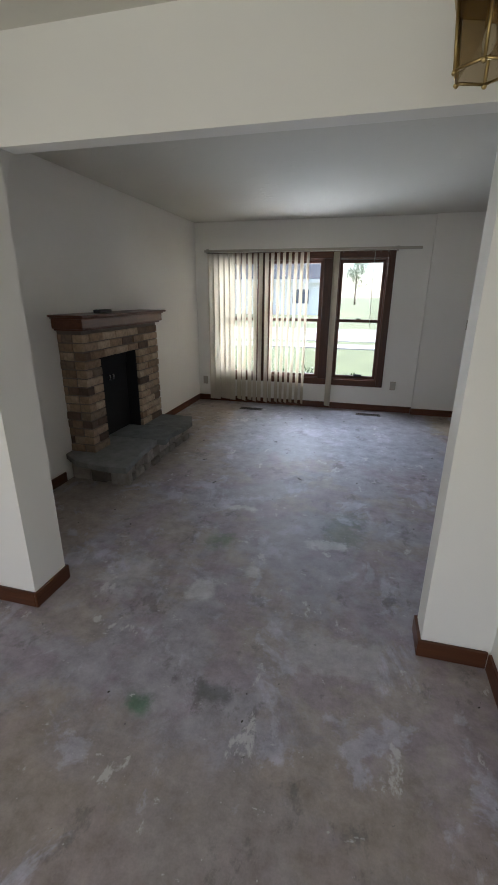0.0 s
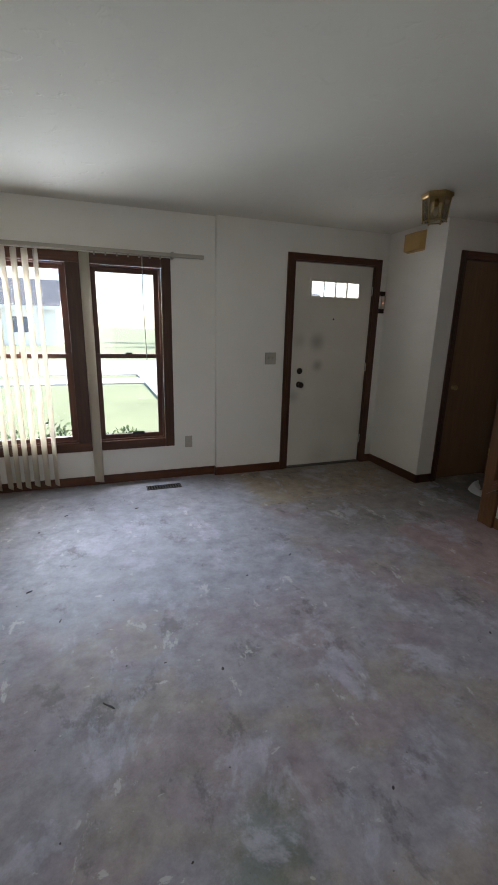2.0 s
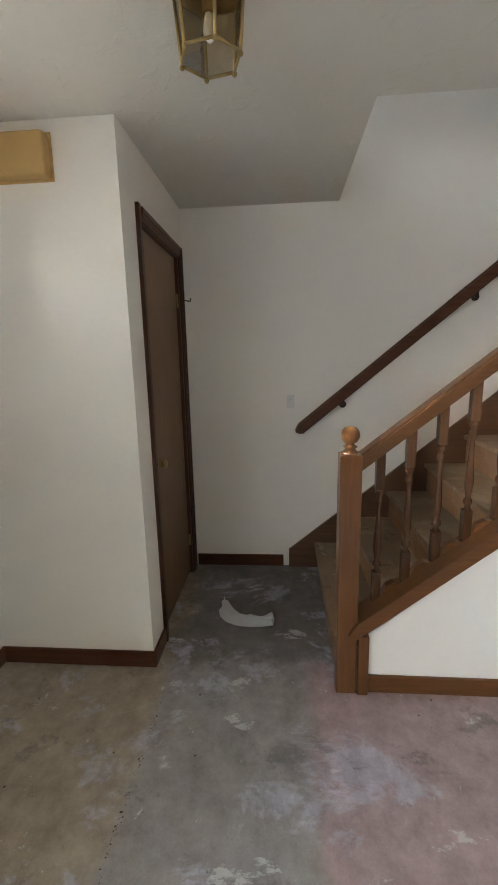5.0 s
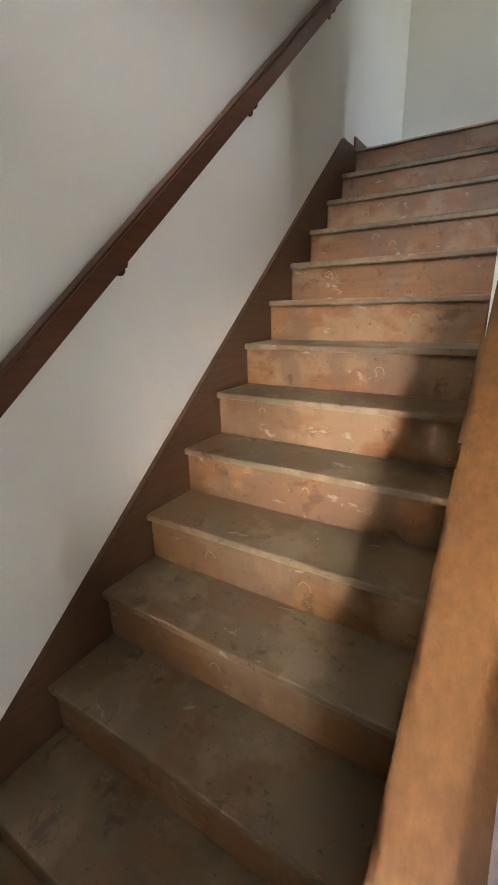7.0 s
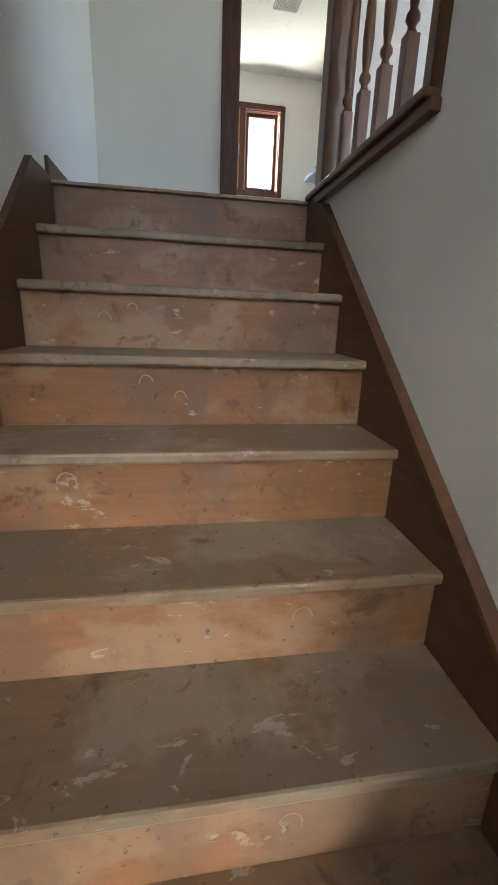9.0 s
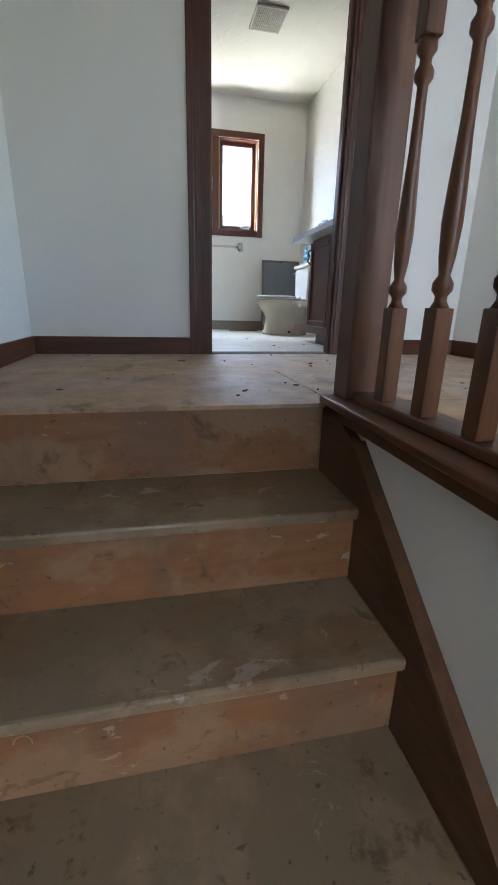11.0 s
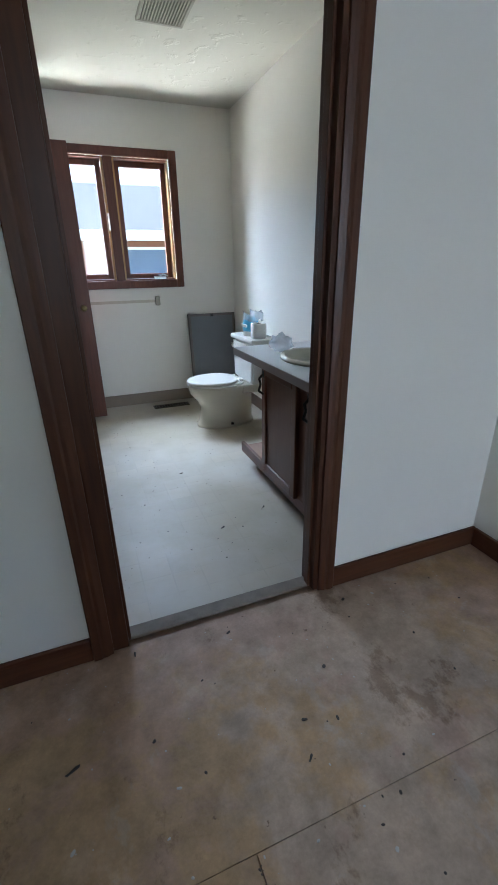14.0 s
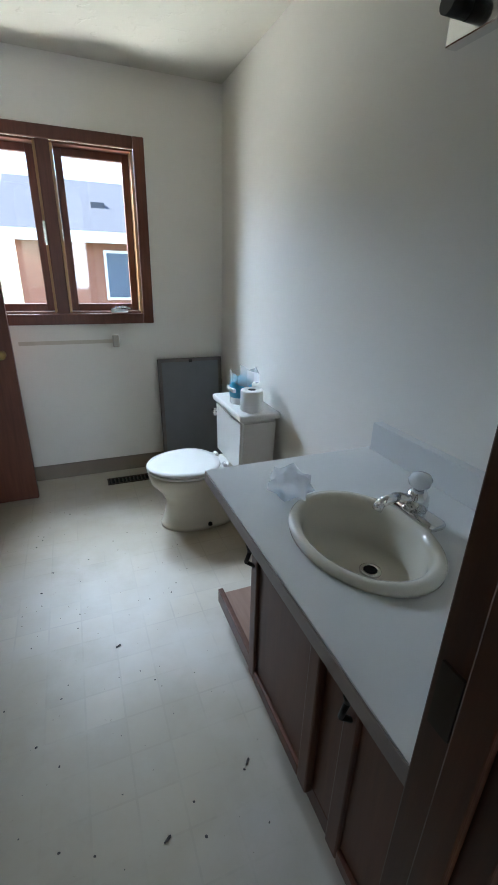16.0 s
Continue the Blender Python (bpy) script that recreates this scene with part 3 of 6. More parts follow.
# ---- front window ----
def window_front():
    win = thing("window_1", "triple double-hung window with dark stained wood frame", "window", (-1.64, 0.06, 0.33))
    win["kind"] = "structure"
    x0, x1, z0, z1, f = -2.87, -0.41, 0.33, 2.04, 0.085
    yi, yo = 0.045, 0.075
    for a, b, c, d in ((x0, x0 + f, z0, z1), (x1 - f, x1, z0, z1)):
        part("casing", boxes((a, b, yi, yo, c, d), bevel=0.006), TRIM, win)
    for c, d in ((z0, z0 + f), (z1 - f, z1)):
        part("casing", boxes((x0 + f, x1 - f, yi, yo, c, d), bevel=0.006), TRIM_X, win)
    units = ((-2.785, -2.13), (-2.05, -1.28), (-1.10, -0.495))
    for a, b in ((-2.13, -2.05), (-1.28, -1.10)):
        part("mullion", boxes((a, b, yi - 0.004, 0.22, z0 + f, z1 - f), bevel=0.005), TRIM, win)
    za, zb, zm = z0 + f, z1 - f, 1.19
    for a, b in units:
        part("jamb", boxes((a, a + 0.018, yo, 0.24, za, zb), (b - 0.018, b, yo, 0.24, za, zb), (a, b, yo, 0.24, za - 0.01, za + 0.012), (a, b, yo, 0.24, zb - 0.012, zb)), SASHWOOD, win)
        for lo, hi, y in ((za + 0.012, zm + 0.02, 0.10), (zm - 0.02, zb - 0.012, 0.145)):
            s = 0.038
            sash = part("sash", boxes((a + 0.018, a + 0.018 + s, y, y + 0.035, lo, hi), (b - 0.018 - s, b - 0.018, y, y + 0.035, lo, hi),
                                      (a + 0.018 + s, b - 0.018 - s, y, y + 0.035, lo, lo + s), (a + 0.018 + s, b - 0.018 - s, y, y + 0.035, hi - s, hi), bevel=0.003), SASHWOOD, win)
            p = part("pane", boxes((a + 0.018 + s, b - 0.018 - s, y + 0.015, y + 0.019, lo + s, hi - s)), GLASS, sash)
            p.visible_shadow = False
        part("latch", boxes(((a + b) / 2 - 0.03, (a + b) / 2 + 0.03, 0.10, 0.125, zm + 0.021, zm + 0.034), bevel=0.003), BRONZE, win)
    part("sash_lift", boxes((-0.80, -0.69, 0.085, 0.1, 0.455, 0.488), bevel=0.003), BLACK, win, "dark metal sash lift")


window_front()


def blinds():
    b = thing("vertical_blind", "cream cloth vertical blind, drawn half open", "blind", (-1.6, 0.0, 2.05))
    part("headrail", boxes((-2.89, -0.12, -0.02, 0.02, 2.045, 2.075), bevel=0.003), BEIGE, b, "beige metal headrail")
    part("bracket", boxes((-0.41, -0.39, -0.02, 0.045, 2.03, 2.085), bevel=0.002), BEIGE, b)
    part("bracket", boxes((-2.86, -2.84, -0.02, 0.045, 2.03, 2.085), bevel=0.002), BEIGE, b)
    rnd = random.Random(4)
    xs = [-2.81 + 0.077 * i for i in range(5)] + [-2.415 + 0.0775 * i for i in range(13)] + [-1.125]
    for i, x in enumerate(xs):
        ang = radians(rnd.uniform(4, 14) if i < 5 else 28 + 2.6 * (i - 5) + rnd.uniform(-6, 6))
        if i == len(xs) - 1:
            ang = radians(25)
        w2, bow, z0, z1 = 0.0445, 0.006, rnd.uniform(0.035, 0.06), 2.03
        bm = bmesh.new()
        rows = []
        sway = rnd.uniform(-0.012, 0.012)
        for k in range(5):
            z = z1 + (z0 - z1) * k / 4
            row = []
            for s in (-1, -0.5, 0, 0.5, 1):
                u, v = s * w2, bow * (1 - s * s)
                row.append(bm.verts.new((x + u * math.cos(ang) - v * math.sin(ang) + sway * k / 4, -u * math.sin(ang) - v * math.cos(ang) + 0.004, z)))
            rows.append(row)
        for r0, r1 in zip(rows, rows[1:]):
            for j in range(4):
                bm.faces.new((r0[j], r0[j + 1], r1[j + 1], r1[j])).smooth = True
        bmesh.ops.solidify(bm, geom=bm.faces[:], thickness=0.0012)
        part("vane", bm, VANE, b)
    for i in range(7):
        x = -1.05 + i * 0.09
        part("carrier", boxes((x, x + 0.012, -0.008, 0.008, 2.02, 2.046)), BEIGE, b)
    part("cord", tube(bmesh.new(), [(-0.66, -0.005, 2.04), (-0.665, 0.0, 1.7), (-0.655, 0.0, 1.35), (-0.65, 0, 1.12)], 0.0035, 6), BEIGE, b)


blinds()


# ---- doors ----
def casing(name, parent, x0, x1, y, ztop, z0, w=0.06, d=0.018, side=-1, m=TRIM, mx=TRIM_X):
    """Door casing of three moulded boards: a flat outer band that falls in a hollow towards the opening."""
    prof = ((0.0, 0.0), (0.0, 0.88), (0.05, 1.0), (0.40, 1.0), (0.50, 0.80), (0.66, 0.84), (0.84, 0.62), (1.0, 0.50), (1.0, 0.0))
    for edge, sgn in ((x0, 1), (x1, -1)):
        part(name, prism(bmesh.new(), [(edge + sgn * u * w, y + side * t * d) for u, t in prof], "z", z0, ztop), m, parent)
    part(name, prism(bmesh.new(), [(y + side * t * d, ztop - u * w) for u, t in prof], "x", x0 + w, x1 - w), mx, parent)


def entry_door():
    d = thing("door_1", "closed cream-painted entry door with four small panes", "door", (1.25, 0.0, 0))
    d["kind"] = "structure"
    casing("casing", d, 0.70, 1.765, 0.0, 2.17, 0)
    part("jamb", boxes((0.76, 0.79, 0.0, 0.2, 0, 2.12), (1.69, 1.71, 0.0, 0.2, 0, 2.12), (0.79, 1.69, 0.0, 0.2, 2.10, 2.12)), TRIM, d)
    part("threshold", boxes((0.79, 1.69, -0.005, 0.2, 0, 0.018), bevel=0.004), ALU, d, "worn metal threshold")
    x0, x1, z0, z1, y = 0.795, 1.686, 0.022, 2.095, 0.022
    lx0, lx1, lz0, lz1 = 0.985, 1.525, 1.79, 1.925
    slab = part("slab", boxes((x0, lx0, y, y + 0.045, z0, z1), (lx1, x1, y, y + 0.045, z0, z1), (lx0, lx1, y, y + 0.045, z0, lz0), (lx0, lx1, y, y + 0.045, lz1, z1)), DOORPAINT, d,
                "cream painted slab with dark smudges")
    part("lite_frame", boxes((lx0 - 0.025, lx1 + 0.025, y - 0.01, y, lz0 - 0.025, lz0), (lx0 - 0.025, lx1 + 0.025, y - 0.01, y, lz1, lz1 + 0.025),
                             (lx0 - 0.025, lx0, y - 0.01, y, lz0, lz1), (lx1, lx1 + 0.025, y - 0.01, y, lz0, lz1), bevel=0.003), DOORPAINT, slab)
    for i in range(3):
        x = lx0 + (lx1 - lx0) * (i + 1) / 4
        part("muntin", boxes((x - 0.009, x + 0.009, y - 0.004, y + 0.03, lz0, lz1)), DOORPAINT, slab)
    for i in range(4):
        a = lx0 + (lx1 - lx0) * i / 4
        p = part("pane", boxes((a + 0.009, a + 0.126, y + 0.012, y + 0.016, lz0, lz1)), GLASS, slab)
        p.visible_shadow = False

    def turned(prof, x, z):
        bm = lathe(bmesh.new(), prof, 0, 0, 18)
        bmesh.ops.transform(bm, matrix=Matrix.Translation((x, y, z)) @ Matrix.Rotation(radians(90), 4, "X"), verts=bm.verts)
        return bm
    part("deadbolt", turned([(0.032, 0), (0.032, 0.008), (0.027, 0.014), (0.012, 0.016), (0.012, 0.03)], 0.895, 1.045), BRONZE, slab, "dark bronze deadbolt")
    part("knob", turned([(0.032, 0), (0.032, 0.006), (0.014, 0.012), (0.014, 0.034), (0.028, 0.044), (0.031, 0.056), (0.022, 0.068), (0.005, 0.071)], 0.895, 0.905), BRONZE, slab, "dark bronze door knob")
    part("peephole", turned([(0.009, 0), (0.009, 0.004), (0.005, 0.005)], 1.255, 1.57), BRONZE, slab)
    for z in (0.92, 1.06):
        part("latch_plate", boxes((0.788, 0.795, 0.012, 0.024, z - 0.03, z + 0.03)), BRONZE, d)
    for z in (0.28, 1.08, 1.86):
        part("hinge", rod(bmesh.new(), (1.691, 0.012, z - 0.045), (1.691, 0.012, z + 0.045), 0.007), DOORPAINT, d)


entry_door()


def closet_door():
    d = thing("door_2", "closed flat brown wooden closet door", "door", (2.45, YC, 0))
    d["kind"] = "structure"
    casing("casing", d, 2.03, 2.86, YC, 2.17, 0)
    part("jamb", boxes((2.09, 2.105, YC, YC + 0.11, 0, 2.12), (2.785, 2.80, YC, YC + 0.11, 0, 2.12), (2.105, 2.785, YC, YC + 0.11, 2.105, 2.12)), TRIM, d)
    slab = part("slab", boxes((2.108, 2.782, YC + 0.02, YC + 0.055, 0.015, 2.10), bevel=0.003), CLOSET, d)
    bm = lathe(bmesh.new(), [(0.022, 0), (0.022, 0.005), (0.01, 0.01), (0.01, 0.025), (0.022, 0.034), (0.024, 0.045), (0.015, 0.054), (0.003, 0.056)], 0, 0, 16)
    bmesh.ops.transform(bm, matrix=Matrix.Translation((2.17, YC + 0.02, 0.95)) @ Matrix.Rotation(radians(90), 4, "X"), verts=bm.verts)
    part("knob", bm, BRASS, slab, "small brass knob")
    for z in (0.25, 1.85):
        part("hinge", rod(bmesh.new(), (2.785, YC + 0.012, z - 0.04), (2.785, YC + 0.012, z + 0.04), 0.006), BRASS, d)
    part("hook", tube(bmesh.new(), [(2.862, YC - 0.015, 1.86), (2.872, YC - 0.05, 1.855), (2.872, YC - 0.055, 1.875)], 0.004), BRONZE, d)


closet_door()


def bath_doorway():
    d = thing("door_3", "bathroom doorway with dark brown jambs and casing, its door swung inside", "doorway", (1.74, -6.03, Z))
    d["kind"] = "structure"
    casing("casing", d, 1.295, 2.15, -6.03, Z + 2.13, Z, 0.06, 0.018, 1)
    casing("casing", d, 1.30, 2.155, -6.12, Z + 2.13, Z, 0.055, 0.014, -1)
    part("jamb", boxes((1.345, 1.372, -6.12, -6.03, Z, Z + 2.06), bevel=0.002), TRIM, d)
    part("jamb", boxes((2.042, 2.10, -6.12, -6.03, Z, Z + 2.06), bevel=0.002), TRIM, d)
    part("jamb", boxes((1.372, 2.042, -6.12, -6.03, Z + 2.03, Z + 2.06), bevel=0.002), TRIM_X, d)
    part("stop", boxes((1.372, 1.382, -6.085, -6.055, Z, Z + 2.03), (2.032, 2.042, -6.085, -6.055, Z, Z + 2.03), bevel=0.002), TRIM, d)
    part("strike_plate", boxes((1.372, 1.375, -6.112, -6.09, Z + 0.93, Z + 1.0)), BRONZE, d)
    part("threshold", boxes((1.372, 2.042, -6.108, -6.058, Z - 0.005, Z + 0.008), bevel=0.004), STRIP, d, "bent worn brown threshold strip")


bath_doorway()

# ---- staircase ----
XR = 1.89


def nose(k):
    return N1 - (k - 1) * RUN, k * RISE


def staircase():
    s = thing("staircase", "straight wooden stair, bare scuffed reddish treads and risers", "staircase", (2.4, -1.6, 0))
    for k in range(1, 15):
        y, z = nose(k)
        yr = y - 0.024
        part("riser", boxes((XR, XS - 0.022, yr - 0.018, yr, z - RISE, z - (0.028 if k < 14 else 0.012))), RISER, s)
        if k < 14:
            part("tread", boxes((XR - 0.001, XS - 0.021, y - RUN - 0.03, y, z - 0.028, z), bevel=0.007), TREAD, s)
    y0 = -1.46

    def top(y):
        return 0.130 + 0.827 * (-1.46 - y)
    bm = prism(bmesh.new(), [(y0, 0), (y0, top(y0)), (-4.57, top(-4.57)), (-4.59, top(-4.57) - 0.004), (-4.73, Z + 0.012), (-4.80, Z + 0.008), (-4.80, Z - 0.2), (-1.75, 0)], "x", XS - 0.022, XS)
    part("skirt_board", bm, SKIRT, s, "brown wall skirt board")
    bm = prism(bmesh.new(), [(-1.74, 0.0), (-1.74, 0.28), (-2.92, 0.28 + SLOPE * 1.18), (-2.92, 0.35 + SLOPE * 1.18), (-4.62, 0.35 + SLOPE * 2.88), (-4.74, Z - 0.004), (-4.80, Z - 0.004), (-4.80, Z - 0.3), (-2.0, 0)], "x", XR - 0.024, XR)
    part("skirt_board", bm, SKIRT, s, "brown inner stringer")
    bm = prism(bmesh.new(), [(-2.92, 0.351 + SLOPE * 1.18), (-2.92, 0.366 + SLOPE * 1.18), (-4.60, 0.366 + SLOPE * 2.86), (-4.60, 0.351 + SLOPE * 2.86)], "x", XR - 0.034, XR + 0.004)
    part("stringer_cap", bm, SKIRT, s)


staircase()


def turned_baluster(zlen, sq=0.032, lower=0.16, upper=0.2):
    """A baluster with square ends and a turned middle, foot at the origin."""
    bm = boxes((-sq / 2, sq / 2, -sq / 2, sq / 2, 0, lower), (-sq / 2, sq / 2, -sq / 2, sq / 2, zlen - upper, zlen), bevel=0.002)
    L = zlen - lower - upper
    r = sq / 2
    prof = [(r * 0.95, 0), (r * 0.6, 0.012), (r * 0.6, 0.02), (r, 0.03), (r, 0.042), (r * 0.55, 0.055), (r * 0.8, 0.085), (r * 0.98, L * 0.3), (r * 0.9, L * 0.4), (r * 0.62, L * 0.62),
            (r * 0.55, L - 0.085), (r * 0.55, L - 0.07), (r * 0.95, L - 0.06), (r * 0.95, L - 0.048), (r * 0.6, L - 0.038), (r * 0.6, L - 0.028), (r, L - 0.018), (r * 0.95, L)]
    lathe(bm, prof, 0, 0, 14, lower)
    return mesh_of("baluster", bm, BALUSTER)


def newel(parent, x, y, z0, z1, sq, m):
    part("newel", boxes((x - sq / 2, x + sq / 2, y - sq / 2, y + sq / 2, z0, z1), bevel=0.006), m, parent, "square newel post")
    part("finial", lathe(bmesh.new(), [(0.038, 0), (0.036, 0.008), (0.022, 0.016), (0.022, 0.024), (0.03, 0.03), (0.018, 0.036), (0.016, 0.042), (0.027, 0.049), (0.036, 0.064), (0.0385, 0.079), (0.035, 0.095), (0.024, 0.108), (0.006, 0.114)],
                         x, y, 22, z1), OAK, parent, "turned ball finial")


def balustrade_lower():
    b = thing("balustrade", "orange-brown stained stair balustrade with turned balusters", "balustrade", (1.735, -1.70, 0))
    newel(b, 1.762, -1.695, 0, 1.095, 0.088, OAK)

    def rail(y):
        return 1.10 + SLOPE * (-1.754 - y)
    bm = bmesh.new()
    ya, yb = -1.739, -2.93
    for dx, lo, hi in ((0.030, -0.045, 0.0), (0.036, -0.030, -0.012), (0.022, -0.078, -0.045)):
        prism(bm, [(ya, rail(ya) + lo), (ya, rail(ya) + hi), (yb, rail(yb) + hi), (yb, rail(yb) + lo)], "x", 1.798 - dx, 1.798 + dx)
    part("handrail", bm, OAK_Y, b, "moulded stair handrail")

    def low(y):
        return 0.255 + SLOPE * (-1.70 - y)
    ya = -1.735
    bm = prism(bmesh.new(), [(-1.70, 0.255), (-1.70, 0.30), (-1.74, 0.36), (-3.10, low(-3.10) + 0.075), (-3.10, low(-3.10))], "x", 1.700, 1.745)
    part("stringer", bm, OAK_Y, b, "outer stringer trim")
    bm = prism(bmesh.new(), [(-1.74, low(-1.74) + 0.05), (-1.74, low(-1.74) + 0.078), (-3.08, low(-3.08) + 0.078), (-3.08, low(-3.08) + 0.05)], "x", 1.696, 1.832)
    part("shoe_cap", bm, OAK_Y, b)
    bm = prism(bmesh.new(), [(-1.74, 0.262), (-1.74, 0.284), (-3.0, 0.284 + SLOPE * 1.26), (-3.0, 0.262 + SLOPE * 1.26)], "x", 1.832, XR + 0.003)
    part("inner_cap", bm, OAK_Y, b)
    part("post_trim", boxes((1.712, 1.745, -1.79, -1.745, 0, 0.29), bevel=0.003), OAK, b)
    me = turned_baluster(0.715, 0.036, 0.14, 0.2)
    for i in range(9):
        y = -1.826 - 0.1205 * i
        o = new("baluster", me)
        o.parent = b
        o.matrix_parent_inverse = b.matrix_world.inverted()
        o.location = (1.798, y, low(y) + 0.062)
        yy = y - 0.02
        bm = prism(bmesh.new(), [(yy + 0.0, low(yy) + 0.076), (yy - 0.02, low(yy) + 0.125), (yy - 0.055, low(yy - 0.055) + 0.10), (yy - 0.08, low(yy - 0.08) + 0.076)], "x", 1.782, 1.814)
        part("fillet", bm, OAK_Y, b)


balustrade_lower()


def balustrade_upper():
    b = thing("guard_rail", "dark stained landing guard with turned balusters", "balustrade", (1.8, -4.35, Z))
    part("fascia", boxes((1.8625, 1.890, -4.79, -3.89, Z - 0.028, Z), bevel=0.003), GUARD_Y, b)
    part("sill", boxes((1.70, 1.904, -4.80, -3.9, Z, Z + 0.022), bevel=0.005), GUARD_Y, b, "flat brown sill, dusty")
    part("shoe", boxes((1.795, 1.852, -4.705, -3.9, Z + 0.022, Z + 0.045), bevel=0.004), GUARD_Y, b)
    newel(b, 1.826, -4.750, Z + 0.022, Z + 1.06, 0.086, GUARD)
    me = turned_baluster(0.88, 0.036, 0.2, 0.22)
    me.materials[0] = GUARD
    for i in range(5):
        o = new("baluster", me)
        o.parent = b
        o.matrix_parent_inverse = b.matrix_world.inverted()
        o.location = (1.826, -4.60 + 0.148 * i, Z + 0.045)
    part("handrail", boxes((1.795, 1.857, -4.71, -3.9, Z + 0.925, Z + 0.985), bevel=0.014), GUARD_Y, b)


balustrade_upper()


def wall_rail():
    r = thing("wall_handrail", "dark brown wooden handrail on the stairwell wall", "handrail", (2.85, -1.52, 1.03))

    def at(y):
        return 1.015 + 0.822 * (-1.52 - y)
    bm = prism(bmesh.new(), [(-1.50, at(-1.52) - 0.02), (-1.52, at(-1.52) + 0.032), (-4.6, at(-4.6) + 0.032), (-4.6, at(-4.6) - 0.06), (-1.55, at(-1.55) - 0.06)], "x", XS - 0.078, XS - 0.028)
    bmesh.ops.bevel(bm, geom=bm.edges[:], offset=0.008, segments=2, affect="EDGES")
    part("rail", bm, TRIM_Y, r)
    for y in (-1.82, -2.62, -3.45, -4.3):
        part("bracket", tube(bmesh.new(), [(XS, y, at(y) - 0.09), (XS - 0.035, y, at(y) - 0.085), (XS - 0.05, y, at(y) - 0.03)], 0.007), BRONZE, r)
        part("rosette", rod(bmesh.new(), (XS - 0.008, y, at(y) - 0.09), (XS, y, at(y) - 0.09), 0.024, 14), BRONZE, r)


wall_rail()


def scuffs():
    """Pale horseshoe scrapes left on the risers."""
    rnd = random.Random(9)
    st = bpy.data.objects["staircase"]
    for k in range(2, 13):
        y, z = nose(k)
        for i in range(rnd.choice((1, 2, 2))):
            x, zz, r = rnd.uniform(2.1, 2.75), z - rnd.uniform(0.07, 0.12), rnd.uniform(0.012, 0.022)
            bm = bmesh.new()
            a0 = rnd.uniform(-0.3, 0.3)
            pts = [(x + r * math.cos(a0 + t * 0.4), y - 0.0232, zz + r * 1.2 * math.sin(a0 + t * 0.4)) for t in range(9)]
            tube(bm, pts, 0.0016, 5)
            for v in bm.verts:
                v.co.y = y - 0.024 + (v.co.y - (y - 0.0232)) * 0.35 + 0.0006
            part("scrape", bm, PAPERY, st)


PAPERY = plain("scraped_wood", (0.42, 0.30, 0.20), 0.8)
scuffs()

